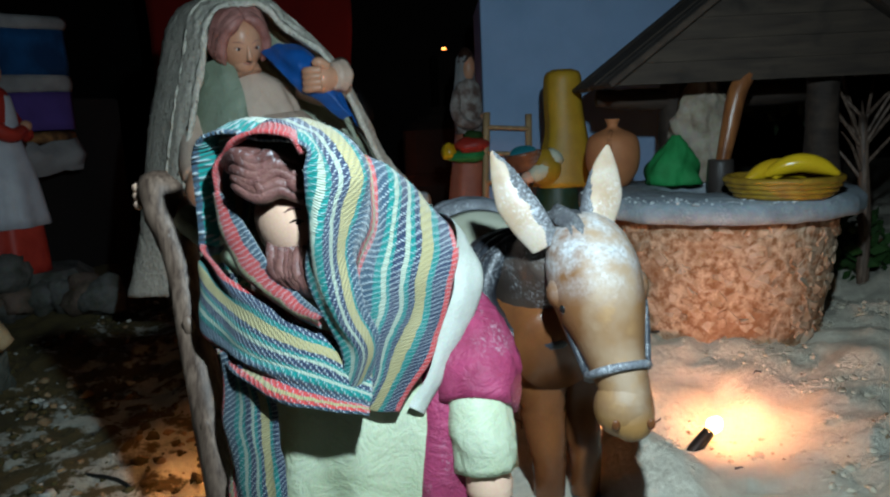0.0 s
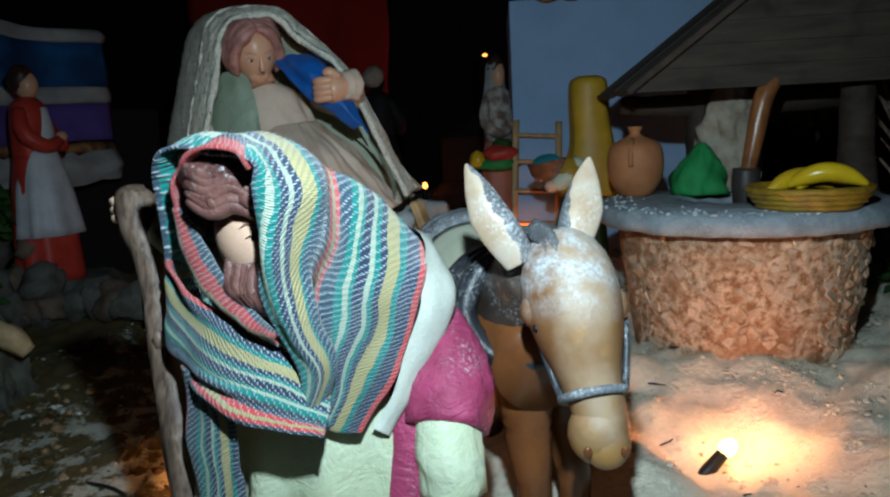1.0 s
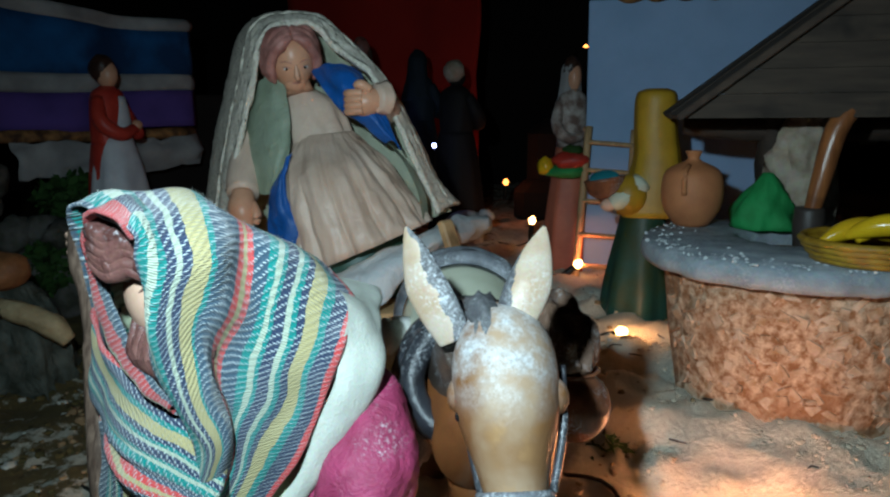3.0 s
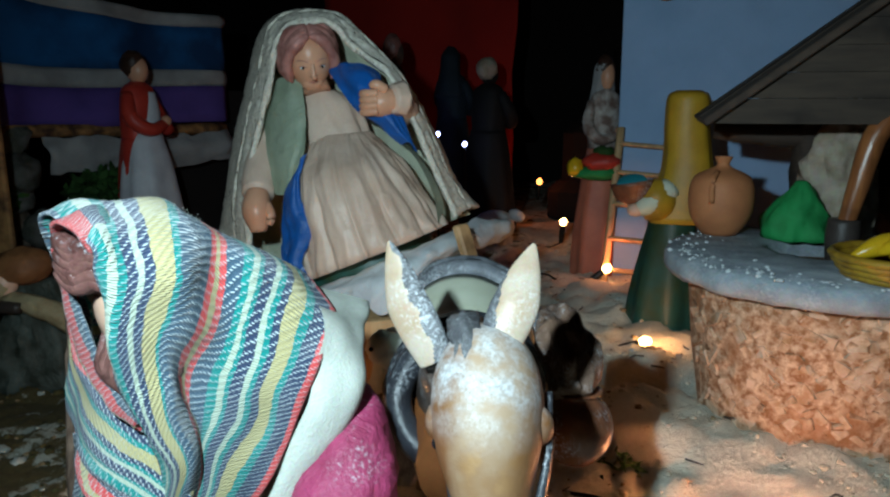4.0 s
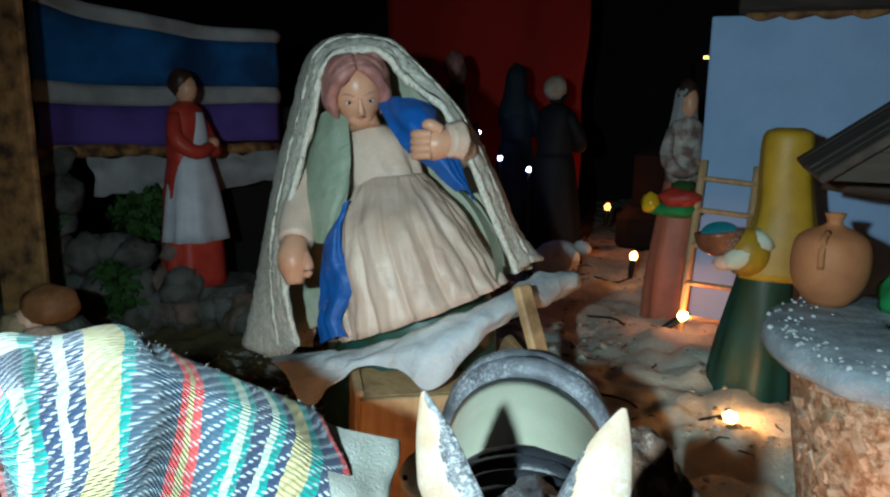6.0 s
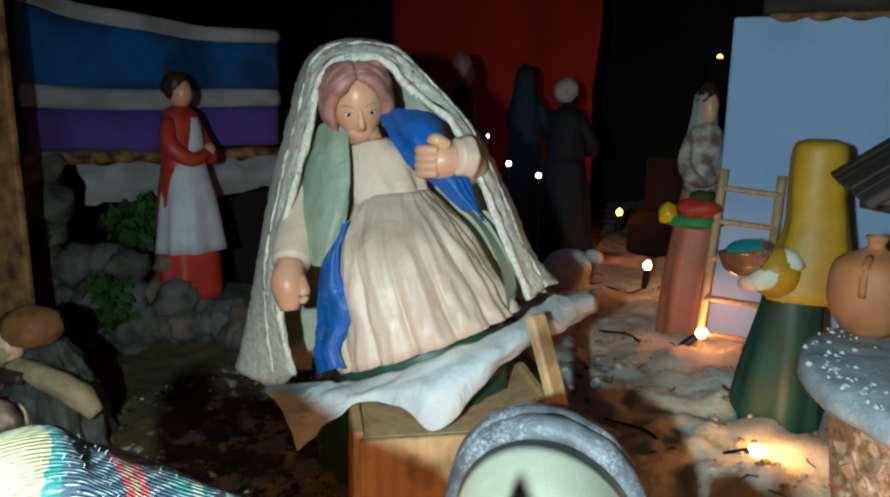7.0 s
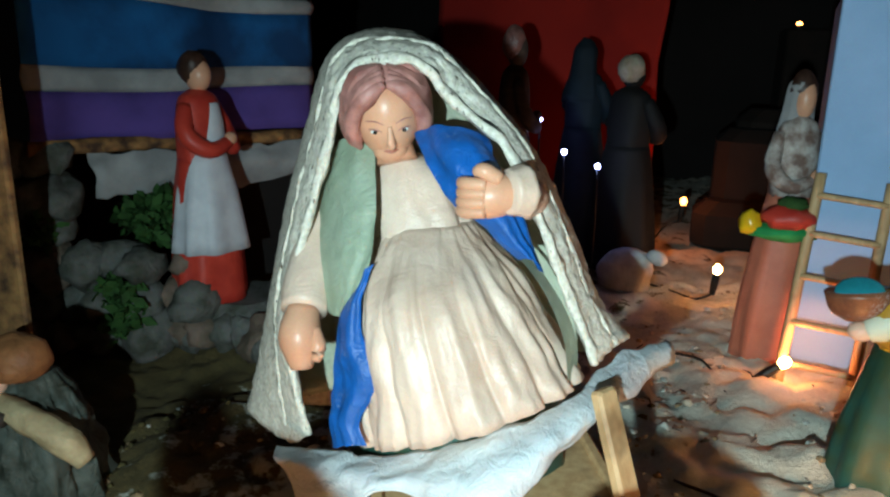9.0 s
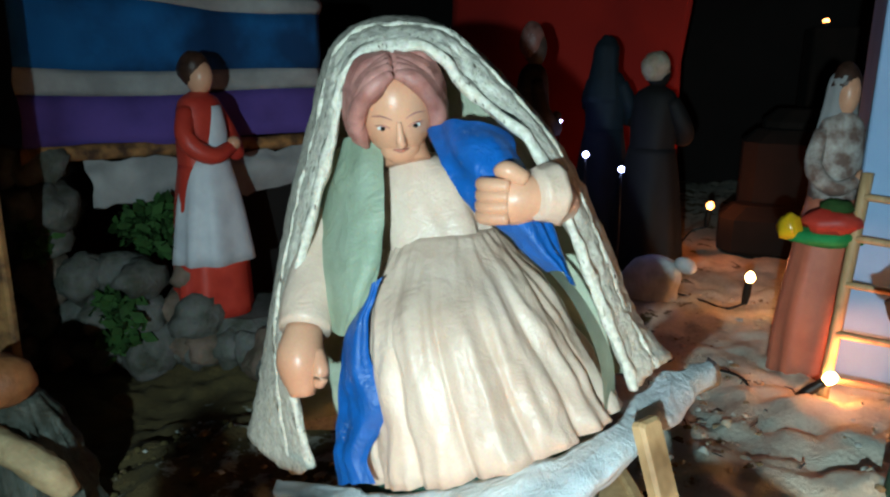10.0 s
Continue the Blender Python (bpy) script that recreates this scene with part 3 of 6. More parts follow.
def bent_man():
    s = Shape()
    # robe, from the feet to the chest
    s.loft([(-0.042, 0.322, 0.004, 0.050, 0.036), (-0.043, 0.322, 0.05, 0.047, 0.031), (-0.044, 0.322, 0.09, 0.043, 0.028),
            (-0.050, 0.323, 0.12, 0.036, 0.024), (-0.054, 0.318, 0.145, 0.028, 0.019), (-0.056, 0.312, 0.165, 0.018, 0.014)][::-1], ROBE, 90, 11, 0.10, 0.4)
    # hump of the back under the shawl
    s.ball((-0.034, 0.332, 0.145), (0.028, 0.020, 0.032), ROBE, (0, 25, 20))
    # breast of the robe below the beard
    s.ball((-0.0633, 0.3020, 0.1370), (0.022, 0.013, 0.026), ROBE, (0, 10, 0), 28, 0.2)
    # white waistcoat edge over the shoulder
    s.sheet([[(-0.0235, 0.3540, 0.1732), (-0.0011, 0.3180, 0.1696), (-0.0003, 0.3080, 0.1491), (-0.0037, 0.3025, 0.1359), (-0.0129, 0.2960, 0.1128), (-0.0220, 0.2920, 0.0969)],
             [(-0.0134, 0.3615, 0.1684), (0.0025, 0.3310, 0.1639), (0.0063, 0.3145, 0.1477), (0.0012, 0.3057, 0.1310), (-0.0092, 0.2975, 0.1106), (-0.0188, 0.2925, 0.0944)],
             [(-0.0043, 0.3730, 0.1617), (0.0054, 0.3400, 0.1554), (0.0119, 0.3250, 0.1442), (0.0052, 0.3130, 0.1240), (-0.0065, 0.3030, 0.1064), (-0.0166, 0.2970, 0.0898)],
             [(-0.0143, 0.3750, 0.1557), (-0.0026, 0.3460, 0.1514), (0.0049, 0.3350, 0.1372), (-0.0018, 0.3230, 0.1170), (-0.0135, 0.3130, 0.0994), (-0.0236, 0.3070, 0.0828)]], WHITE_FELT, 7, None, 0.0016, 70)
    # crimson coat: sleeve and side
    s.tube([(-0.003, 0.348, 0.130), (0.002, 0.334, 0.121), (0.007, 0.315, 0.104), (0.006, 0.304, 0.090)], [0.008, 0.0155, 0.0200, 0.0175], PINK, 36, rough=0.16)
    s.loft([(0.000, 0.334, 0.130, 0.012, 0.014), (-0.004, 0.324, 0.105, 0.020, 0.022), (-0.005, 0.318, 0.06, 0.023, 0.026), (-0.004, 0.316, 0.01, 0.026, 0.028)], PINK, 48, 6, 0.10)
    # cuff and hand
    s.tube([(0.006, 0.306, 0.098), (0.008, 0.299, 0.082), (0.009, 0.296, 0.066)], [0.013, 0.0140, 0.0132], ROBE, 24, rough=0.12)
    s.tube([(0.009, 0.296, 0.070), (0.010, 0.293, 0.056), (0.008, 0.290, 0.046)], [0.009, 0.0098, 0.005], SKIN_PALE, 16)
    # far arm raised to the stick
    s.tube([(-0.07, 0.315, 0.150), (-0.10, 0.327, 0.164), (-0.122, 0.338, 0.173)], [0.014, 0.010, 0.0065], ROBE, 20)
    s.tube([(-0.119, 0.336, 0.171), (-0.130, 0.350, 0.179), (-0.137, 0.357, 0.186)], [0.0055, 0.0062, 0.004], SKIN_PALE, 14)
    for d in (0.0, 0.004, 0.008):
        s.tube([(-0.138, 0.357, 0.188 - d), (-0.1445, 0.352, 0.188 - d), (-0.1455, 0.345, 0.187 - d)], [0.0022, 0.0026, 0.0022], SKIN_PALE, 8)
    # head: face turned down, half under the hood
    first = len(s.bm.verts)
    s.ball((-0.056, 0.2885, 0.176), (0.0205, 0.0175, 0.0215), SKIN_PALE, (18, 0, 0), 28)
    turn = Euler((radians(18), 0, 0)).to_matrix()

    def on_face(x, z, lift=0.0):
        """The point of the face's front at that place."""
        best = None
        for k in range(60):
            y = 0.268 + 0.0004 * k
            q = turn.transposed() @ (Vector((x, y, z)) - Vector((-0.056, 0.2885, 0.176)))
            if best is None and (q.x / 0.0205) ** 2 + (q.y / 0.0175) ** 2 + (q.z / 0.0215) ** 2 <= 1:
                best = y
        return Vector((x, (best or 0.28) - lift, z))

    for i in range(9):
        f = i / 8
        z = 0.2035 - 0.012 * f
        s.tube([(-0.086 + 0.014 * f, 0.279 - 0.003 * f, z - 0.003), (-0.075 + 0.006 * f, 0.2735, z + 0.001 * math.sin(i * 2)), (-0.064, 0.2700 + 0.001 * math.sin(i * 3), z - 0.001), (-0.054, 0.2705, z - 0.001 + 0.002 * math.sin(i)), (-0.049, 0.276, z - 0.004), (-0.046, 0.282, z - 0.007)],
               [0.0015, 0.0036, 0.0042, 0.0042, 0.0036, 0.002], BROWN_HAIR, 10, rough=0.35)
    # wavy locks over the forehead and temple
    for k in range(6):
        z, w = 0.2035 - 0.0026 * k, 0.0016 * math.sin(k * 1.8)
        s.tube([(-0.084 + 0.002 * k, 0.2760, z - 0.004), (-0.077, 0.2700, z - 0.0005 + w), (-0.069, 0.2672, z - 0.0035), (-0.061, 0.2668, z - 0.0005 - w), (-0.054, 0.2690, z - 0.0045), (-0.049, 0.2735, z - 0.0085)],
               [0.0012, 0.0026, 0.0030, 0.0030, 0.0026, 0.0010], BROWN_HAIR, 10, rough=0.3)
    for cx, cz, ph in ((-0.0655, 0.1915, 0.6), (-0.0535, 0.1925, 2.2)):
        s.tube([(cx + 0.0048 * (1 - 0.15 * k) * math.cos(ph + k), 0.2672 - 0.0004 * k, cz + 0.0040 * (1 - 0.15 * k) * math.sin(ph + k)) for k in range(6)], [0.0010, 0.0022, 0.0026, 0.0024, 0.0018, 0.0008], BROWN_HAIR, 9, rough=0.3)
    s.ball((-0.060, 0.286, 0.189), (0.022, 0.014, 0.010), BROWN_HAIR, (0, 0, 0), 20, 0.2)
    for a in range(15):
        f = a / 14 - 0.5
        w = 0.0006 * math.sin(a * 2.3)
        s.tube([(-0.053 + f * 0.032, 0.2735 + abs(f) * 0.014, 0.1655 + abs(f) * 0.007), (-0.053 + f * 0.029 + w, 0.268 + abs(f) * 0.014, 0.159), (-0.053 + f * 0.02 - w, 0.2675 + abs(f) * 0.01, 0.1535), (-0.053 + f * 0.012, 0.270 + abs(f) * 0.01, 0.1475)],
               [0.0018, 0.0031, 0.0027, 0.0012], BROWN_HAIR, 8, rough=0.5)
    # nose, painted eyes and brows
    s.tube([on_face(-0.0475, 0.1815), on_face(-0.0472, 0.1755, 0.003), on_face(-0.047, 0.1725, 0.0035), on_face(-0.047, 0.1705, 0.0005)], [0.0015, 0.0024, 0.003, 0.0018], SKIN_PALE, 12)
    for x, w in ((-0.0565, 1), (-0.0395, -1)):
        s.tube([on_face(x - 0.0028, 0.1762, 0.0001), on_face(x, 0.1773, 0.0001), on_face(x + 0.0028, 0.1764, 0.0001)], [0.00015, 0.0005, 0.0002], EYE_BLACK, 6)
        s.ball(on_face(x + 0.0006, 0.1762, -0.0003), (0.0012, 0.0008, 0.0009), EYE_BLACK, n=10)
        s.tube([on_face(x - 0.0045, 0.1802, 0.0001), on_face(x - 0.0015, 0.1817, 0.0001), on_face(x + 0.002 , 0.1812, 0.0001)], [0.0002, 0.0006, 0.0002], BROWN_HAIR, 6)
    s.move_from(first, (-0.003, 0.0085, 0.0))
    ob = s.object("figurine")
    return tagged(ob, "bent bearded clay figurine in pale green robe and crimson coat", "figurine")


def stripe_at(a):
    """Which stripe lies at that part of the way from the face to the border."""
    knots = ((0.0, 0.01), (0.143, 0.10), (0.286, 0.30), (0.429, 0.37), (0.571, 0.485), (0.714, 0.63), (0.857, 0.855), (1.0, 0.998))
    return float(np.interp(a, [q for q, _ in knots], [q for _, q in knots]))


def shawl():
    t = thing("shawl", (-0.05, 0.28, 0.11), "striped woven shawl draped over the bent figurine", "shawl")
    s = Shape()
    main = [[(-0.1081, 0.3100, 0.1620), (-0.0961, 0.2880, 0.2070), (-0.0537, 0.2620, 0.2057), (-0.0516, 0.2630, 0.1951), (-0.0531, 0.2680, 0.1805), (-0.0558, 0.2720, 0.1592), (-0.0525, 0.2760, 0.1432), (-0.0464, 0.2790, 0.1270), (-0.0469, 0.2800, 0.1132), (-0.0546, 0.2800, 0.1011)],
            [(-0.0908, 0.3170, 0.1663), (-0.0788, 0.2950, 0.2113), (-0.0529, 0.2740, 0.2102), (-0.0434, 0.2660, 0.1926), (-0.0480, 0.2660, 0.1750), (-0.0495, 0.2680, 0.1604), (-0.0459, 0.2720, 0.1426), (-0.0398, 0.2750, 0.1266), (-0.0418, 0.2770, 0.1136), (-0.0508, 0.2790, 0.1018)],
            [(-0.0790, 0.3340, 0.1645), (-0.0670, 0.3120, 0.2095), (-0.0455, 0.2950, 0.2095), (-0.0340, 0.2780, 0.1945), (-0.0377, 0.2760, 0.1788), (-0.0428, 0.2750, 0.1626), (-0.0395, 0.2750, 0.1459), (-0.0330, 0.2750, 0.1311), (-0.0365, 0.2770, 0.1171), (-0.0455, 0.2800, 0.1024)],
            [(-0.0765, 0.3420, 0.1587), (-0.0645, 0.3200, 0.2037), (-0.0406, 0.3030, 0.2056), (-0.0327, 0.2880, 0.1919), (-0.0349, 0.2810, 0.1767), (-0.0396, 0.2780, 0.1607), (-0.0368, 0.2765, 0.1454), (-0.0314, 0.2770, 0.1314), (-0.0352, 0.2790, 0.1163), (-0.0442, 0.2810, 0.1020)],
            [(-0.0732, 0.3500, 0.1531), (-0.0612, 0.3280, 0.1981), (-0.0355, 0.3090, 0.1982), (-0.0324, 0.2980, 0.1784), (-0.0354, 0.2900, 0.1628), (-0.0401, 0.2870, 0.1461), (-0.0386, 0.2900, 0.1340), (-0.0372, 0.2910, 0.1223), (-0.0380, 0.2890, 0.1105), (-0.0449, 0.2860, 0.0989)],
            [(-0.0613, 0.3600, 0.1430), (-0.0493, 0.3380, 0.1880), (-0.0256, 0.3160, 0.1913), (-0.0242, 0.3040, 0.1727), (-0.0278, 0.2960, 0.1524), (-0.0302, 0.2910, 0.1405), (-0.0325, 0.2880, 0.1304), (-0.0346, 0.2870, 0.1217), (-0.0367, 0.2860, 0.1115), (-0.0429, 0.2850, 0.0995)],
            [(-0.0486, 0.3690, 0.1352), (-0.0366, 0.3470, 0.1802), (-0.0133, 0.3300, 0.1791), (-0.0095, 0.3100, 0.1622), (-0.0119, 0.3020, 0.1485), (-0.0141, 0.2980, 0.1384), (-0.0175, 0.2940, 0.1284), (-0.0217, 0.2910, 0.1182), (-0.0272, 0.2890, 0.1093), (-0.0351, 0.2880, 0.0979)],
            [(-0.0388, 0.3760, 0.1290), (-0.0268, 0.3540, 0.1740), (-0.0056, 0.3360, 0.1677), (0.0005, 0.3120, 0.1572), (-0.0009, 0.3050, 0.1454), (-0.0030, 0.3000, 0.1368), (-0.0073, 0.2970, 0.1264), (-0.0124, 0.2930, 0.1153), (-0.0194, 0.2920, 0.1051), (-0.0257, 0.2900, 0.0959)]]
    s.sheet(main, SHAWL, 10, lambda a, b: (stripe_at(a), b * 2.6), 0.0022, 55, 5, 0.0007)
    s.bm.faces.ensure_lookup_table()
    rnd_f, fuzz, faces = random.Random(2), Shape(), list(s.bm.faces)
    for _ in range(1600):
        f = rnd_f.choice(faces)
        f.normal_update()
        n = f.normal if f.normal.z > -0.2 else -f.normal
        p = f.calc_center_median() + Vector((rnd_f.uniform(-1, 1), rnd_f.uniform(-1, 1), rnd_f.uniform(-1, 1))) * 0.001
        if n.z < 0.15:
            continue
        d = (n + Vector((rnd_f.uniform(-1, 1), rnd_f.uniform(-1, 1), rnd_f.uniform(-1, 1))) * 0.9).normalized() * rnd_f.uniform(0.0006, 0.0017)
        fuzz.tube([p, p + d * 0.6 + Vector((0, 0, 0.0003)), p + d], [0.00008, 0.00007, 0.00004], WHITE_FELT, 3, k=1)
    thicken(part("hood", s, t), 0.0014)
    part("lint", fuzz, t, "fine white lint hairs")["kind"] = "stuff"
    s = Shape()
    # band wrapped across the chest
    band = [[(-0.092, 0.325, 0.166), (-0.105, 0.309, 0.165), (-0.095, 0.300, 0.156), (-0.074, 0.289, 0.143), (-0.036, 0.287, 0.122)],
            [(-0.092, 0.325, 0.150), (-0.109, 0.308, 0.148), (-0.095, 0.295, 0.135), (-0.071, 0.279, 0.126), (-0.034, 0.276, 0.110)],
            [(-0.090, 0.325, 0.135), (-0.107, 0.308, 0.125), (-0.095, 0.296, 0.118), (-0.071, 0.273, 0.109), (-0.036, 0.268, 0.102)]]
    s.sheet(band, SHAWL, 12, lambda a, b: (0.995 - a * 0.6, b * 1.9), 0.0022, 60, 3, 0.0018)
    thicken(part("chest_band", s, t), 0.0014)
    s = Shape()
    # lappet beside the face
    lap = [[(-0.0942, 0.3010, 0.1839), (-0.0929, 0.3020, 0.1672), (-0.0845, 0.2970, 0.1530), (-0.0686, 0.2878, 0.1411), (-0.0544, 0.2825, 0.1340)],
           [(-0.0922, 0.2900, 0.1879), (-0.0909, 0.2910, 0.1712), (-0.0825, 0.2860, 0.1570), (-0.0670, 0.2790, 0.1451), (-0.0534, 0.2770, 0.1380)],
           [(-0.0887, 0.2880, 0.1875), (-0.0812, 0.2860, 0.1745), (-0.0722, 0.2820, 0.1604), (-0.0606, 0.2780, 0.1488), (-0.0510, 0.2770, 0.1403)]]
    s.sheet(lap, SHAWL, 8, lambda a, b: (0.40 + a * 0.115, b * 1.5), 0.0012, 90)
    thicken(part("lappet", s, t), 0.0014)
    s = Shape()
    # hood over the head, open to the front
    top = [[(-0.0526, 0.2620, 0.2025), (-0.0496, 0.2720, 0.2005), (-0.0486, 0.2920, 0.1725)],
           [(-0.0559, 0.2610, 0.2083), (-0.0539, 0.2750, 0.2093), (-0.0499, 0.3010, 0.1823)],
           [(-0.0674, 0.2670, 0.2102), (-0.0664, 0.2850, 0.2122), (-0.0614, 0.3090, 0.1842)],
           [(-0.0813, 0.2770, 0.2066), (-0.0793, 0.2930, 0.2026), (-0.0753, 0.3170, 0.1866)],
           [(-0.0900, 0.2850, 0.1987), (-0.0870, 0.2990, 0.1927), (-0.0840, 0.3190, 0.1787)],
           [(-0.0924, 0.2900, 0.1863), (-0.0894, 0.3020, 0.1783), (-0.0864, 0.3200, 0.1663)]]
    s.sheet(top, SHAWL, 8, lambda a, b: (0.998 - max(0.0, b - 0.14) * 0.42, a * 1.6), 0.0014, 80)
    thicken(part("hood_top", s, t), 0.0016)
    s = Shape()
    # hanging end
    tail = [[(-0.100, 0.299, 0.123), (-0.100, 0.296, 0.094), (-0.099, 0.293, 0.061), (-0.099, 0.293, 0.03)],
            [(-0.087, 0.287, 0.119), (-0.085, 0.284, 0.096), (-0.085, 0.283, 0.066), (-0.087, 0.284, 0.03)],
            [(-0.075, 0.283, 0.111), (-0.073, 0.282, 0.090), (-0.073, 0.281, 0.067), (-0.075, 0.283, 0.03)]]
    s.sheet(tail, SHAWL, 8, lambda a, b: (0.44 + a * 0.5, b * 1.6), 0.0015, 80, 3, 0.0016)
    thicken(part("hanging_end", s, t), 0.0014)
    return t


def walking_stick():
    s = Shape()
    s.tube([(-0.138, 0.349, 0.191), (-0.135, 0.345, 0.183), (-0.125, 0.336, 0.156), (-0.116, 0.321, 0.112), (-0.106, 0.305, 0.059), (-0.096, 0.292, 0.003)],
           [0.0075, 0.0102, 0.0082, 0.0078, 0.0074, 0.007], STICK, 14, rough=0.22)
    for q, d in (((-0.118, 0.318, 0.128), 0.0022), ((-0.111, 0.307, 0.085), 0.0025), ((-0.128, 0.332, 0.165), 0.002)):
        s.ball(q, (d * 1.3, d, d * 2), STICK, n=10, rough=0.3)
    return tagged(s.object("walking_stick"), "weathered brown wooden walking stick in the figurine's grip", "stick")


bent_man()
shawl()
walking_stick()

# ---- the donkey and its load ----


def donkey():
    s = Shape()
    # trunk from chest to rump
    s.tube([(0.050, 0.335, 0.105), (0.042, 0.365, 0.112), (0.026, 0.42, 0.115), (0.012, 0.47, 0.118), (0.0, 0.515, 0.116), (-0.006, 0.532, 0.108)],
           [0.022, 0.029, 0.029, 0.031, 0.030, 0.012], DONKEY_DARK, 28)
    # neck and head
    s.tube([(0.042, 0.375, 0.118), (0.046, 0.35, 0.138), (0.052, 0.328, 0.154)], [0.028, 0.023, 0.018], DONKEY_NECK, 24)
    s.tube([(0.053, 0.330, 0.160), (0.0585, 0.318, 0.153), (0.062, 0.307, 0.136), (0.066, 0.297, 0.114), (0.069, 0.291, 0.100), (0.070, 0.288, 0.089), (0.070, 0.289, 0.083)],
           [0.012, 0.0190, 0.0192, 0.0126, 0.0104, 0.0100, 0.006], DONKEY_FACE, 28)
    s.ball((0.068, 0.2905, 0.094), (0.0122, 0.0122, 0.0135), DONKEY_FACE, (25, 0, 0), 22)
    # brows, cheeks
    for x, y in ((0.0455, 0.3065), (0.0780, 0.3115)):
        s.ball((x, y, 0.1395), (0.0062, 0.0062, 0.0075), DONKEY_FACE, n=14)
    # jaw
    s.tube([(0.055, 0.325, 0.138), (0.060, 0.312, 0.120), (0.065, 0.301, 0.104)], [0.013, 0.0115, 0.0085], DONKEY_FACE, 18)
    # mane over the brow
    s.tube([(0.043, 0.375, 0.142), (0.045, 0.350, 0.158), (0.0495, 0.325, 0.1670), (0.0545, 0.3130, 0.1635), (0.0572, 0.3045, 0.1555), (0.0590, 0.2990, 0.1490)],
           [0.007, 0.0072, 0.0070, 0.0066, 0.0052, 0.0020], DONKEY_GREY, 20, rough=0.5)
    # ears, broad in the middle, with a hollow
    for base, mid, tip, side in (((0.041, 0.315, 0.158), (0.028, 0.320, 0.178), (0.0195, 0.325, 0.199), -1), ((0.062, 0.318, 0.163), (0.068, 0.325, 0.180), (0.072, 0.335, 0.199), 1)):
        b, m_, t = Vector(base), Vector(mid), Vector(tip)
        d = (t - b).normalized()
        w = Vector((d.z, 0, -d.x)).normalized()
        rows = []
        for f, half in spline(((0.0, 0.0068), (0.25, 0.0084), (0.5, 0.0083), (0.75, 0.0056), (0.93, 0.0023), (1.0, 0.0006)), 16):
            c = b.lerp(m_, f * 2) if f < 0.5 else m_.lerp(t, f * 2 - 1)
            rows.append([c + w * half * math.cos(a) + Vector((0, -1, 0)) * half * (0.42 if math.sin(a) > 0 else -0.1) * abs(math.sin(a)) for a in np.linspace(0, 2 * math.pi, 64, endpoint=False)])
        s.bm.faces.ensure_lookup_table()
        start = len(s.bm.faces)
        s.skin(rows, DONKEY_EAR)
        grey = s.slot(DONKEY_GREY)
        for face in list(s.bm.faces)[start:]:
            c = face.calc_center_median()
            f = (c - b).dot(d) / (t - b).length
            if (c - b.lerp(t, f)).dot(w) * -side > 0.0012 + 0.002 * noise.noise(c * 160) + (0.0 if side < 0 else 0.0035 * f + 0.0015):
                face.material_index = grey
    # eyes
    for x, y in ((0.0466, 0.3010), (0.0764, 0.3055)):
        s.ball((x, y, 0.1335), (0.0026, 0.0030, 0.0026), EYE_WHITE, n=12)
        s.ball((x + (-0.0009 if x < 0.06 else 0.0009), y - 0.0013, 0.1340), (0.0019, 0.0021, 0.0021), EYE_BLACK, n=12)
    # nostrils
    for x in (0.0625, 0.0765):
        s.ball((x, 0.2795, 0.0905), (0.0018, 0.001, 0.0024), DONKEY_DARK, n=10)
    # legs
    for x, y, xx, yy in ((0.042, 0.352, 0.044, 0.348), (0.062, 0.365, 0.064, 0.36), (-0.012, 0.50, -0.016, 0.505), (0.018, 0.505, 0.02, 0.512)):
        s.tube([(x, y, 0.11), (x, y, 0.075), (xx, yy - 0.004, 0.045), (xx, yy, 0.018)], [0.016, 0.0125, 0.0085, 0.0075], DONKEY_DARK, 16)
        s.tube([(xx, yy, 0.02), (xx, yy - 0.003, 0.009), (xx, yy - 0.004, 0.001)], [0.0078, 0.010, 0.011], HOOF, 14)
    s.draw_back()
    ob = s.object("donkey_figurine")
    return tagged(ob, "tan and chestnut clay donkey figurine with dusted grey mane", "donkey")


def ring_pts(c, r1, r2, ax1, ax2, n, start=0.0, end=2 * math.pi):
    return [Vector(c) + Vector(ax1) * r1 * math.cos(start + (end - start) * i / n) + Vector(ax2) * r2 * math.sin(start + (end - start) * i / n) for i in range(n + 1)]


def halter():
    t = thing("halter", (0.065, 0.30, 0.11), "dark grey leather halter round the donkey's muzzle", "halter")
    s = Shape()
    s.tube(ring_pts((0.0668, 0.2950, 0.1075), 0.0126, 0.0132, (1, 0.12, 0.1), (0, 0.88, -0.45), 16), [0.0019] * 17, ROLLGREY, 8, k=2, rough=0.3)
    s.draw_back()
    part("nose_band", s, t)
    for sx, a, b in ((-1, (0.0540, 0.2965, 0.1065), (0.0435, 0.318, 0.150)), (1, (0.0800, 0.2985, 0.109), (0.0805, 0.322, 0.148))):
        s = Shape()
        a, b = Vector(a), Vector(b)
        s.tube([a, (a + b) / 2 + Vector((sx * 0.002, 0, 0)), b], [0.0016] * 3, LEATHER, 8)
        s.draw_back()
        part("cheek_strap", s, t)
    return t


def collar():
    s = Shape()
    for dy, r in ((-0.012, 0.0255), (0.0, 0.028), (0.012, 0.0305), (0.024, 0.032)):
        s.tube(ring_pts((0.0385 - dy * 0.2, 0.360 + dy, 0.127 - dy * 0.3), r, r * 0.98, (1, 0.1, 0), (0, 0.4, 0.92), 20), [0.0058] * 21, COLLARBLACK, 10, k=2, rough=0.3)
    s.draw_back()
    return tagged(s.object("harness_collar"), "black ridged leather collar on the donkey's neck", "harness")


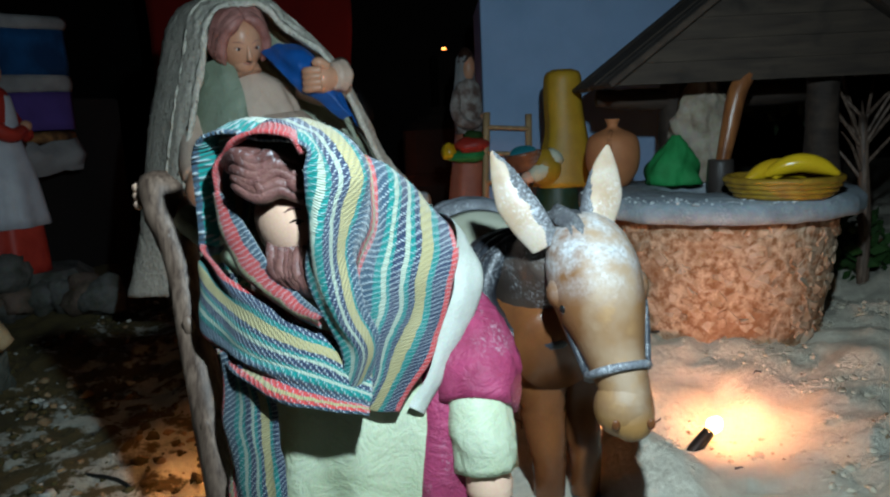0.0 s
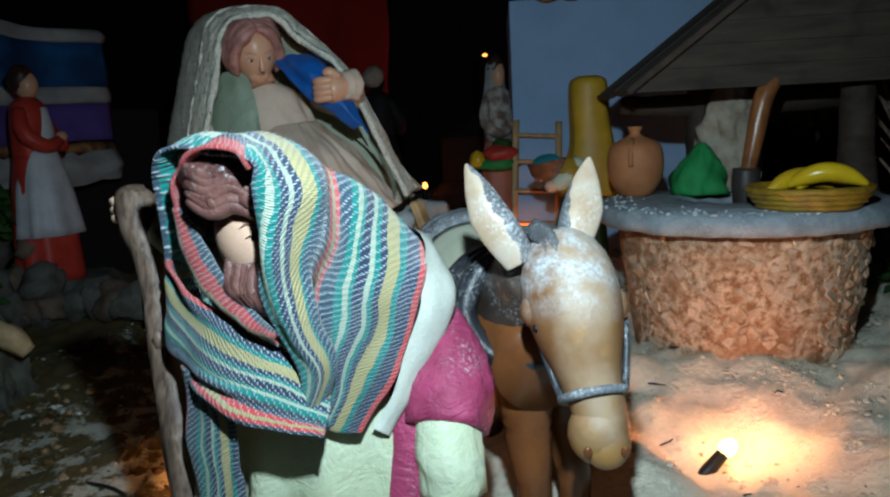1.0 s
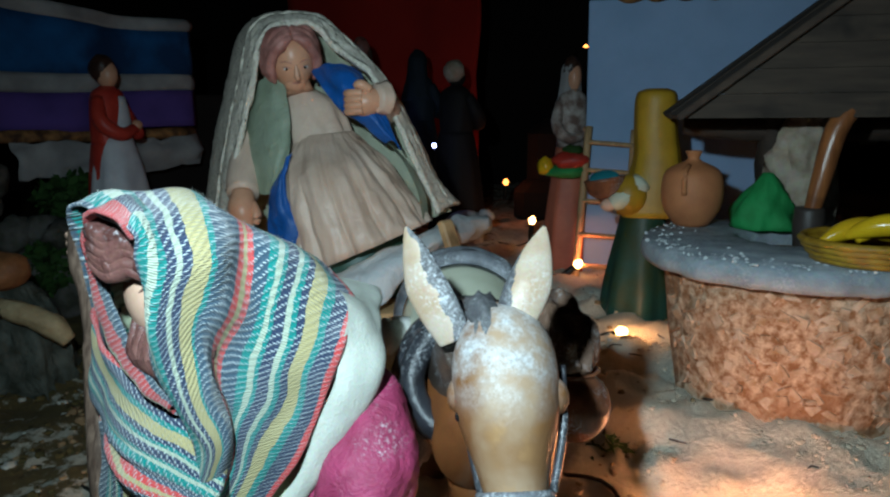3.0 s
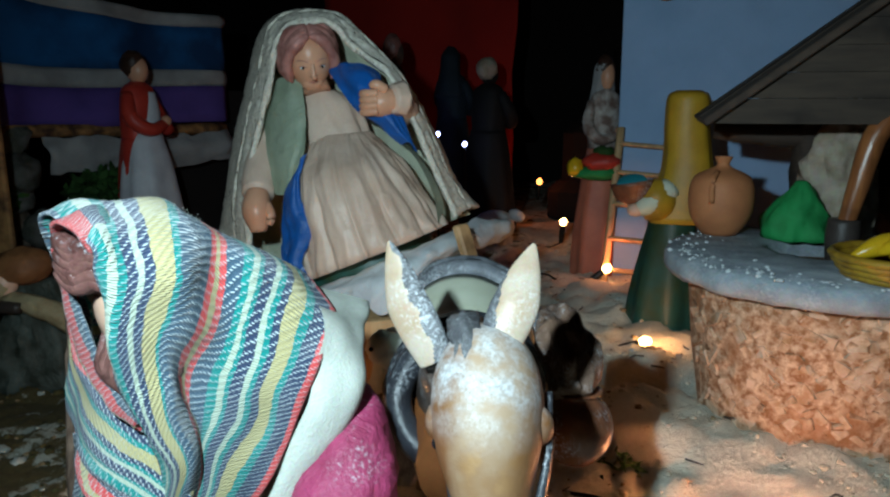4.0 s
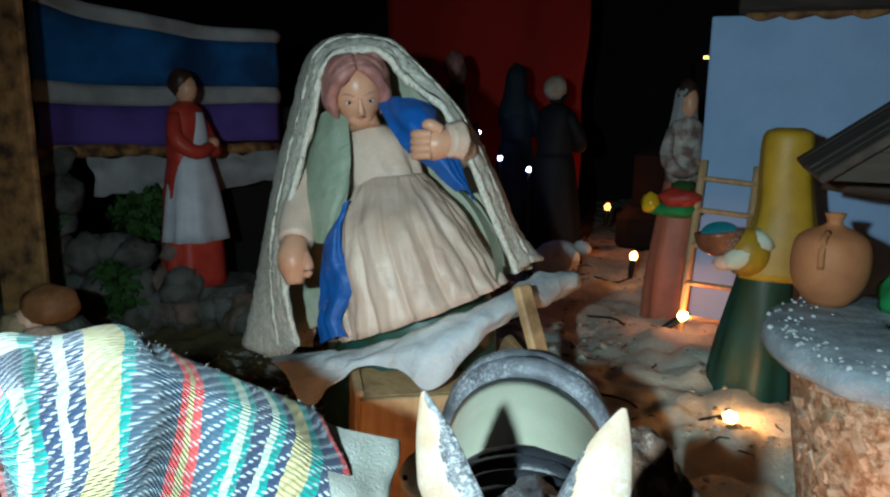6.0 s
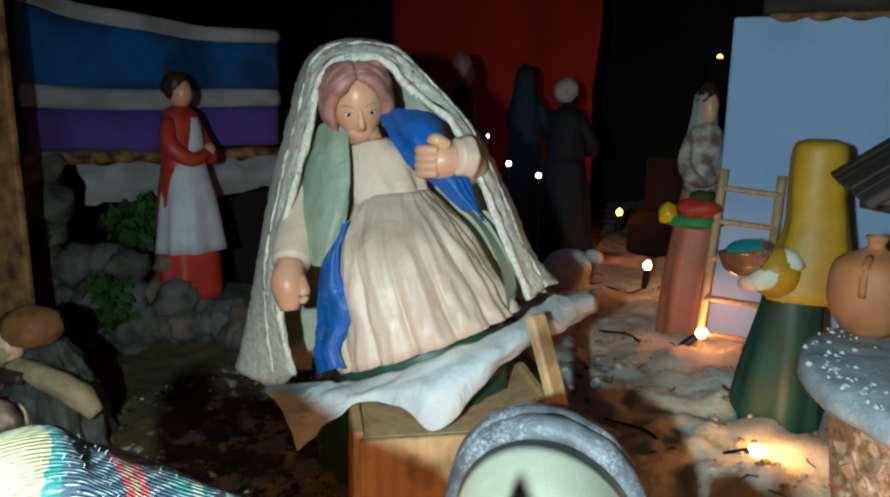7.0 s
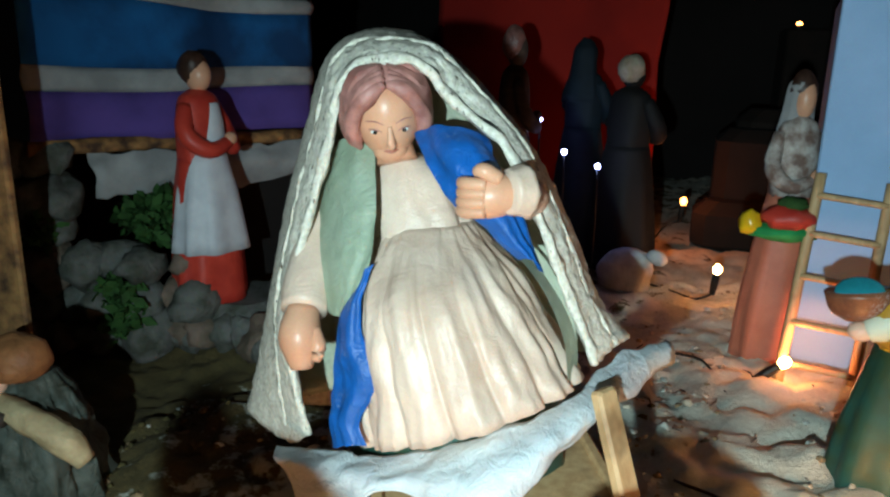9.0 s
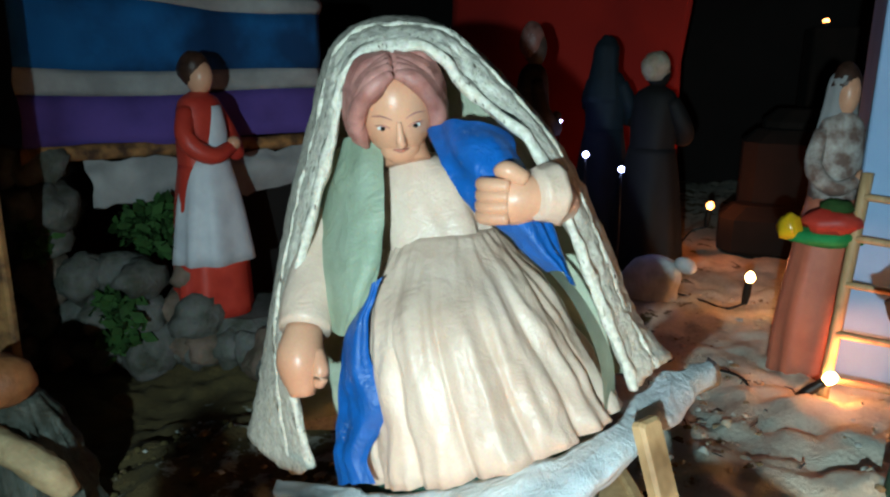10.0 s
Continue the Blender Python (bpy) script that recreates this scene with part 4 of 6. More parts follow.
def saddle():
    t = thing("pack_saddle", (0.0, 0.48, 0.15), "ivory pack saddle pad with grey leather roll on the donkey", "saddle")
    s = Shape()
    rows = []
    for i in range(9):
        y = 0.394 + 0.074 * i / 8
        cx = 0.033 - (y - 0.405) * 0.28
        rows.append([(cx + (0.0315 + 0.0009 * i) * math.cos(a), y, 0.1165 + (0.0315 + 0.0009 * i) * math.sin(a)) for a in np.linspace(-0.35, math.pi + 0.35, 28)])
    s.skin(rows, SADDLE, close=False)
    thicken(part("pad", s, t), 0.004, -1)
    s = Shape()
    for y, r in ((0.473, 0.0372), (0.481, 0.0375), (0.488, 0.036)):
        cx = 0.033 - (y - 0.405) * 0.28
        s.tube(ring_pts((cx, y, 0.118), r, r, (1, 0, 0), (0, 0.15, 1), 18, -0.2, math.pi + 0.2), [0.0065] * 19, ROLLGREY, 10, k=2, rough=0.25)
    part("leather_roll", s, t, "dusty grey leather roll")
    s = Shape()
    for y in (0.392,):
        s.tube(ring_pts((0.0335, y, 0.1165), 0.0312, 0.0312, (1, 0, 0), (0, 0.1, 1), 18, -0.3, math.pi + 0.3), [0.0024] * 19, LEATHER, 10, k=2, rough=0.3)
    part("front_rim", s, t, "black leather rim")
    return t


def pot(name, c, r, h, mat, label, neck=0.45, handles=True):
    t = thing(name, (c[0], c[1], c[2]), label, "pot")
    s = Shape()
    prof = [(0.55, 0.0), (0.9, 0.22), (1.0, 0.48), (0.86, 0.74), (neck, 0.88), (neck * 0.92, 0.95), (neck * 1.15, 1.0), (neck * 0.8, 1.0), (neck * 0.7, 0.9)]
    p = spline([(a * r, b * h) for a, b in prof], 4)
    s.skin([[(c[0] + a * math.cos(w), c[1] + a * math.sin(w), c[2] + z) for w in np.linspace(0, 2 * math.pi, 32, endpoint=False)] for a, z in p], mat)
    part("body", s, t)
    if handles:
        for sx in (-1.9, -1.0):
            d = Vector((math.cos(sx), math.sin(sx), 0))
            q = Vector(c)
            s = Shape()
            s.tube([q + d * r * 0.62 + Vector((0, 0, h * 0.82)), q + d * r * 1.12 + Vector((0, 0, h * 0.72)), q + d * r * 1.0 + Vector((0, 0, h * 0.45))], [r * 0.09] * 3, mat, 10)
            part("handle", s, t)
            if neck < 0.4:
                break
    return t


donkey()
halter()
collar()
saddle()
s = Shape()
s.loft([(0.010, 0.372, 0.148, 0.005, 0.005), (0.010, 0.371, 0.142, 0.009, 0.009), (0.011, 0.369, 0.130, 0.010, 0.010), (0.010, 0.37, 0.115, 0.013, 0.012), (0.008, 0.372, 0.098, 0.012, 0.013)], FLEECE, 24, 4, 0.1, rough=0.2)
s.ball((0.008, 0.364, 0.142), (0.008, 0.009, 0.008), FLEECE, n=16, rough=0.2)
s.ball((0.0045, 0.3565, 0.1435), (0.0011, 0.0009, 0.0011), EYE_BLACK, n=8)
s.place_from(0, Matrix.Translation((-0.021, 0.4135, 0.1253)) @ Matrix.Scale(1.2, 4) @ Matrix.Translation((-0.0045, -0.3565, -0.1435)))
tagged(s.object("lamb_figurine"), "small white lamb figurine slung at the donkey's flank", "lamb")
s = Shape()
s.loft([(0.012, 0.375, 0.110, 0.006, 0.006), (0.011, 0.373, 0.104, 0.014, 0.013), (0.010, 0.374, 0.088, 0.018, 0.016), (0.010, 0.375, 0.072, 0.012, 0.012)], STICK, 28, 6, 0.1, rough=0.2)
s.place_from(0, Matrix.Translation((-0.010, 0.415, 0.096)) @ Matrix.Scale(1.2, 4) @ Matrix.Translation((-0.011, -0.374, -0.105)))
tagged(s.object("sack"), "grey-brown cloth sack tied at the donkey's flank", "sack")
pot("clay_pot", (0.082, 0.425, 0.075), 0.0185, 0.036, POTBROWN, "brown glazed clay pot hung beside the donkey", 0.6, False)
s = Shape()
s.tube([(0.064, 0.462, 0.138), (0.071, 0.446, 0.133), (0.077, 0.428, 0.124), (0.080, 0.414, 0.112)], [0.006, 0.0125, 0.0135, 0.008], ROLLBROWN, 48, k=14, rough=0.55)
tagged(s.object("rolled_cloth"), "dusty grey-brown crumpled cloth roll tied on the donkey", "cloth")

# ---- the seated woman, veil, crib and cloth ----


EYE_LINE = Vector((0.07, 0.20, 0.29))
FARTHER = Matrix.Translation(EYE_LINE) @ Matrix.Scale(1.06, 4) @ Matrix.Translation(-EYE_LINE)


def seated_woman():
    s = Shape()
    # pleated skirt over the lap, chest, shoulders
    s.loft([(-0.144, 0.655, 0.226, 0.027, 0.022, 6), (-0.139, 0.650, 0.214, 0.0345, 0.034, 8), (-0.130, 0.642, 0.196, 0.0435, 0.046, 12), (-0.118, 0.638, 0.163, 0.052, 0.052, 18), (-0.107, 0.636, 0.132, 0.058, 0.053, 23)],
           CREAM, 320, 15, 0.07, 0.6, rough=0.06, pleats=True)
    s.loft([(-0.160, 0.658, 0.262, 0.012, 0.012), (-0.162, 0.66, 0.252, 0.03, 0.02, 0), (-0.158, 0.658, 0.235, 0.034, 0.024, 4), (-0.146, 0.655, 0.212, 0.030, 0.026, 8)], CREAM, 60, 7, 0.07, rough=0.06)
    # near arm hanging, hand
    s.tube([(-0.188, 0.66, 0.25), (-0.199, 0.645, 0.222), (-0.197, 0.618, 0.192), (-0.193, 0.606, 0.180)], [0.013, 0.016, 0.0145, 0.0125], CREAM, 22)
    s.tube([(-0.193, 0.606, 0.182), (-0.190, 0.598, 0.168), (-0.187, 0.595, 0.152)], [0.0085, 0.0115, 0.006], SKIN, 16)
    s.tube([(-0.182, 0.600, 0.174), (-0.1775, 0.597, 0.165), (-0.1785, 0.596, 0.158)], [0.0034, 0.0042, 0.0028], SKIN, 10)
    # other arm bent to the breast, fist
    s.tube([(-0.12, 0.672, 0.25), (-0.098, 0.668, 0.243), (-0.083, 0.646, 0.247), (-0.083, 0.618, 0.254)], [0.011, 0.0115, 0.0105, 0.0095], CREAM, 22)
    # sage underskirt at the far side
    s.sheet([[(-0.098, 0.630, 0.232), (-0.071, 0.625, 0.214), (-0.056, 0.630, 0.185), (-0.051, 0.630, 0.160)],
             [(-0.092, 0.640, 0.230), (-0.067, 0.640, 0.207), (-0.053, 0.645, 0.180), (-0.050, 0.645, 0.156)]], SAGE, 6)
    # seat under the figure
    s.loft([(-0.12, 0.65, 0.135, 0.05, 0.045, 20), (-0.12, 0.65, 0.10, 0.062, 0.05, 14), (-0.13, 0.66, 0.05, 0.065, 0.05, 0), (-0.13, 0.665, -0.01, 0.065, 0.05, 0)], DKGREEN, 40, 7, 0.05, rough=0.1)
    s.place_from(0, FARTHER)
    # fist held to the breast
    s.ball((-0.1015, 0.644, 0.2495), (0.0150, 0.0110, 0.0118), SKIN, (0, -8, 22), 24)
    for k in range(4):
        z = 0.2565 - k * 0.0047
        s.tube([(-0.1010, 0.6345, z), (-0.1100, 0.6340, z - 0.0004), (-0.1150, 0.6375, z - 0.0006), (-0.1130, 0.6430, z)], [0.0030, 0.0036, 0.0034, 0.0022], SKIN, 12)
    s.tube([(-0.0960, 0.6400, 0.2590), (-0.1030, 0.6360, 0.2630), (-0.1080, 0.6365, 0.2620)], [0.0038, 0.0042, 0.0026], SKIN, 12)
    s.tube([(-0.0930, 0.6440, 0.2520), (-0.0870, 0.6520, 0.2520)], [0.0112, 0.0140], CREAM, 22, rough=0.15)
    # sage scarf down the one side
    s.sheet([[(-0.2163, 0.6720, 0.2610), (-0.1954, 0.6610, 0.2711), (-0.1813, 0.6610, 0.2691)],
             [(-0.2244, 0.6680, 0.2408), (-0.1901, 0.6480, 0.2494), (-0.1715, 0.6470, 0.2483)],
             [(-0.2280, 0.6620, 0.2195), (-0.1886, 0.6400, 0.2280), (-0.1654, 0.6370, 0.2283)],
             [(-0.2201, 0.6520, 0.2030), (-0.1861, 0.6330, 0.2096), (-0.1632, 0.6300, 0.2106)],
             [(-0.2055, 0.6420, 0.1880), (-0.1845, 0.6300, 0.1917), (-0.1691, 0.6280, 0.1933)],
             [(-0.1968, 0.6360, 0.1737), (-0.1872, 0.6320, 0.1736), (-0.1818, 0.6320, 0.1752)]], SAGE, 9, None, 0.0010, 90, 3, 0.0012, False)
    # blue mantle: strip beside the skirt, and over the other shoulder
    s.sheet([[(-0.1614, 0.6300, 0.2086), (-0.1667, 0.6240, 0.1891), (-0.1623, 0.6200, 0.1683), (-0.1491, 0.6160, 0.1495), (-0.1594, 0.6120, 0.1253), (-0.1544, 0.6100, 0.1116)],
             [(-0.1668, 0.6280, 0.2036), (-0.1706, 0.6200, 0.1855), (-0.1693, 0.6160, 0.1655), (-0.1623, 0.6120, 0.1453), (-0.1681, 0.6080, 0.1250), (-0.1630, 0.6060, 0.1113)],
             [(-0.1743, 0.6320, 0.1898), (-0.1835, 0.6280, 0.1762), (-0.1836, 0.6240, 0.1566), (-0.1818, 0.6200, 0.1342), (-0.1818, 0.6160, 0.1174), (-0.1785, 0.6140, 0.1020)]], BLUE, 8, None, 0.0012, 110, 2, 0.0010)
    s.sheet([[(-0.1566, 0.6640, 0.2757), (-0.1401, 0.6600, 0.2811), (-0.1263, 0.6620, 0.2811), (-0.1143, 0.6720, 0.2747)],
             [(-0.1434, 0.6520, 0.2640), (-0.1275, 0.6460, 0.2698), (-0.1153, 0.6500, 0.2717), (-0.1058, 0.6600, 0.2665)],
             [(-0.1319, 0.6470, 0.2522), (-0.1166, 0.6410, 0.2563), (-0.1060, 0.6450, 0.2572), (-0.0974, 0.6550, 0.2547)],
             [(-0.1210, 0.6470, 0.2399), (-0.1062, 0.6400, 0.2447), (-0.0974, 0.6450, 0.2452), (-0.0909, 0.6550, 0.2410)],
             [(-0.1075, 0.6480, 0.2305), (-0.0959, 0.6420, 0.2346), (-0.0892, 0.6480, 0.2342), (-0.0850, 0.6580, 0.2279)],
             [(-0.0895, 0.6530, 0.2150), (-0.0813, 0.6480, 0.2179), (-0.0781, 0.6530, 0.2139), (-0.0766, 0.6600, 0.2069)]], BLUE, 8, None, 0.0010, 110, 3, 0.0012, False)
    # head, built upright about its middle, then bowed and turned
    first = len(s.bm.verts)
    rx, ry, rz = 0.0166, 0.0180, 0.0222

    def on(x, z, lift=0.0):
        return Vector((x, -ry * math.sqrt(max(0.0, 1 - (x / rx) ** 2 - (z / rz) ** 2)) - lift, z))

    s.ball((0, 0, 0), (rx, ry, rz), SKIN, n=40)
    s.ball((0, -0.0085, -0.0150), (0.0092, 0.0085, 0.0075), SKIN, n=24)
    s.tube([on(0, 0.0035, -0.0006), on(0, -0.0020, 0.0012), on(0, -0.0058, 0.0026), on(0, -0.0075, 0.0008)], [0.0012, 0.0018, 0.0024, 0.0014], SKIN, 14)
    s.tube([on(-0.0040, -0.0120, 0.0002), on(0, -0.0114, 0.0016), on(0.0040, -0.0120, 0.0002)], [0.0003, 0.0010, 0.0003], LIP, 10)
    for x in (-0.0072, 0.0072):
        s.ball(on(x, 0.0004, -0.0003), (0.0024, 0.0008, 0.0010), EYE_WHITE, n=14)
        s.ball(on(x, 0.0004, 0.0004), (0.0011, 0.0005, 0.0011), EYE_BLACK, n=12)
        s.tube([on(x - 0.0032, 0.0008, 0.0002), on(x, 0.0019, 0.0005), on(x + 0.0032, 0.0008, 0.0002)], [0.0002, 0.0004, 0.0002], ROSE_HAIR, 6)
        s.tube([on(x - 0.0042, 0.0047, 0.0), on(x, 0.0060, 0.0002), on(x + 0.0042, 0.0047, 0.0)], [0.0002, 0.0004, 0.0002], ROSE_HAIR, 6)
    s.ball((0, 0.0055, 0.0035), (0.0195, 0.0175, 0.0225), ROSE_HAIR, n=32)
    # hair swept in smooth locks from the parting to the jaw
    for sx in (-1, 1):
        for k in range(7):
            f, w = k / 6, 0.0007 * math.sin(k * 2.1 + sx)
            s.tube([(sx * 0.0008, -0.0090 + 0.016 * f, 0.0220 + 0.004 * f * (1 - f) * 4), (sx * (0.0085 + 0.003 * f), -0.0110 + 0.015 * f, 0.0190 + 0.003 * f + w), (sx * (0.0150 + 0.003 * f), -0.0105 + 0.014 * f, 0.0105 + 0.003 * f),
                    (sx * (0.0176 + 0.002 * f) + w, -0.0085 + 0.013 * f, 0.0010), (sx * (0.0180 + 0.002 * f) - w, -0.0070 + 0.012 * f, -0.0075), (sx * (0.0150 + 0.001 * f), -0.0055 + 0.011 * f, -0.0150)],
                   [0.0022, 0.0044, 0.0040, 0.0042, 0.0040, 0.0014], ROSE_HAIR, 14, rough=0.22)
    s.place_from(first, Matrix.Translation((-0.1730, 0.6625, 0.2850)) @ Matrix.Scale(1.09, 4) @ Matrix.Rotation(radians(35), 4, "Z") @ Matrix.Rotation(radians(26), 4, "X") @ Matrix.Rotation(radians(-7), 4, "Y"))
    s.tube([(-0.1760, 0.6720, 0.2760), (-0.1700, 0.6690, 0.2580)], [0.0095, 0.0120], SKIN, 20)
    ob = s.object("seated_figurine")
    return tagged(ob, "seated clay figurine in cream dress with blue mantle", "figurine")


def veil():
    s = Shape()
    front = [(-0.202, 0.620, 0.097), (-0.208, 0.616, 0.136), (-0.207, 0.612, 0.177), (-0.199, 0.618, 0.224), (-0.188, 0.624, 0.267), (-0.183, 0.628, 0.298), (-0.171, 0.630, 0.311), (-0.152, 0.630, 0.314),
             (-0.137, 0.632, 0.311), (-0.122, 0.638, 0.294), (-0.091, 0.640, 0.270), (-0.070, 0.645, 0.226), (-0.058, 0.650, 0.196), (-0.043, 0.655, 0.162)]
    mid = [(-0.227, 0.635, 0.079), (-0.230, 0.632, 0.124), (-0.229, 0.630, 0.167), (-0.220, 0.636, 0.224), (-0.209, 0.642, 0.270), (-0.202, 0.648, 0.305), (-0.190, 0.652, 0.320), (-0.166, 0.652, 0.323),
           (-0.143, 0.652, 0.320), (-0.124, 0.655, 0.306), (-0.090, 0.660, 0.270), (-0.068, 0.665, 0.227), (-0.054, 0.670, 0.193), (-0.038, 0.675, 0.166)]
    back = [(-0.291, 0.675, 0.070), (-0.278, 0.675, 0.110), (-0.269, 0.680, 0.154), (-0.261, 0.690, 0.217), (-0.248, 0.695, 0.270), (-0.237, 0.700, 0.310), (-0.220, 0.705, 0.326), (-0.196, 0.705, 0.330),
            (-0.168, 0.700, 0.324), (-0.141, 0.700, 0.306), (-0.103, 0.700, 0.268), (-0.075, 0.700, 0.222), (-0.057, 0.700, 0.183), (-0.037, 0.700, 0.163)]
    rear = [(x + (-0.165 - x) * 0.3, 0.725, z - 0.012) for x, y, z in back]
    s.sheet([front, mid, back, rear], VEIL, 10, None, 0.0016, 200)
    # inner side behind the head
    lining = []
    for k in range(7):
        (xa, ya, za), (xb, yb, zb) = back[k], back[13 - k]
        lining.append([(xa + 0.004, 0.690, za - 0.004), ((xa + xb) / 2, 0.712, (za + zb) / 2 - 0.004), (xb - 0.004, 0.690, zb - 0.004)])
    s.sheet(lining, SAGE_PALE, 8, None, 0.0014, 90)
    ob = s.object("veil")
    thicken(ob, 0.0022)
    # rolled front hem
    s = Shape()
    s.tube(front, [0.0026] * len(front), VEIL, 10, k=14, rough=0.9)
    s.tube(mid, [0.002] * len(mid), VEIL, 10, k=14, rough=1.0)
    hem = s.object("hem", ob, "thick rolled lace hem")
    return tagged(ob, "stiff cream lace veil over the seated figurine", "veil")


def crib():
    t = thing("wooden_crib", (-0.085, 0.625, 0.0), "pale pine crib box with a raised side plank", "crib")
    a, b = Vector((-0.112, 0.548, 0)), Vector((-0.006, 0.612, 0))
    ang = math.degrees(math.atan2(b.y - a.y, b.x - a.x))
    mid = (a + b) / 2
    s = Shape()
    s.block((mid.x, mid.y, 0.048), ((b - a).length, 0.006, 0.098), PINE, (0, 0, ang), 0.001)
    part("front_board", s, t)
    side = Vector((-math.sin(radians(ang)), math.cos(radians(ang)), 0))
    for q, nm in ((a, "side_board"), (b, "side_board")):
        c = q + side * 0.055
        s = Shape()
        s.block((c.x, c.y, 0.05), (0.006, 0.105, 0.1), PINE, (0, 0, ang), 0.001)
        part(nm, s, t)
    c = mid + side * 0.108
    s = Shape()
    s.block((c.x, c.y, 0.048), ((b - a).length, 0.006, 0.098), PINE, (0, 0, ang), 0.001)
    part("back_board", s, t)
    c = mid + side * 0.054
    s = Shape()
    s.block((c.x, c.y, 0.094), ((b - a).length, 0.104, 0.006), PINE, (0, 0, ang), 0.001)
    part("lid", s, t)
    # leaning plank at the far end, rising above the cloth
    p0, p1 = Vector((-0.009, 0.620, 0.091)), Vector((-0.034, 0.632, 0.159))
    d = p1 - p0
    c = (p0 + p1) / 2
    s = Shape()
    s.block((c.x, c.y, c.z), (0.014, d.length, 0.007), PINE, (math.degrees(math.atan2(d.z, math.hypot(d.x, d.y))), 0, math.degrees(math.atan2(-d.x, d.y))), 0.0015)
    part("rail", s, t)
    return t


def crib_cloth():
    s = Shape()
    s.sheet([[(-0.217, 0.612, 0.088), (-0.177, 0.606, 0.101), (-0.141, 0.600, 0.109), (-0.110, 0.600, 0.122), (-0.077, 0.608, 0.138), (-0.053, 0.632, 0.147), (-0.039, 0.690, 0.153), (-0.021, 0.750, 0.146)],
             [(-0.209, 0.600, 0.090), (-0.166, 0.588, 0.100), (-0.129, 0.586, 0.110), (-0.099, 0.584, 0.122), (-0.068, 0.590, 0.137), (-0.047, 0.618, 0.145), (-0.034, 0.680, 0.150), (-0.016, 0.745, 0.143)],
             [(-0.189, 0.588, 0.084), (-0.155, 0.580, 0.097), (-0.124, 0.580, 0.111), (-0.092, 0.574, 0.121), (-0.067, 0.578, 0.129), (-0.044, 0.610, 0.141), (-0.031, 0.675, 0.145), (-0.016, 0.742, 0.137)],
             [(-0.177, 0.580, 0.074), (-0.147, 0.576, 0.095), (-0.121, 0.578, 0.109), (-0.090, 0.570, 0.114), (-0.069, 0.572, 0.118), (-0.046, 0.606, 0.135), (-0.030, 0.672, 0.140), (-0.020, 0.740, 0.132)],
             [(-0.170, 0.575, 0.066), (-0.143, 0.574, 0.095), (-0.119, 0.577, 0.108), (-0.088, 0.568, 0.110), (-0.072, 0.568, 0.101), (-0.049, 0.604, 0.129), (-0.035, 0.672, 0.132), (-0.025, 0.742, 0.127)]],
            LINEN, 8, None, 0.0035, 70)
    ob = s.object("cloth")
    thicken(ob, 0.0018)
    return tagged(ob, "crumpled pale blue-white linen cloth lying over the crib", "cloth")


seated_woman()
for made in (veil(), crib(), crib_cloth()):
    for piece in (made, *made.children_recursive):
        if piece.type == "MESH":
            piece.data.transform(FARTHER)

# ---- the well ----


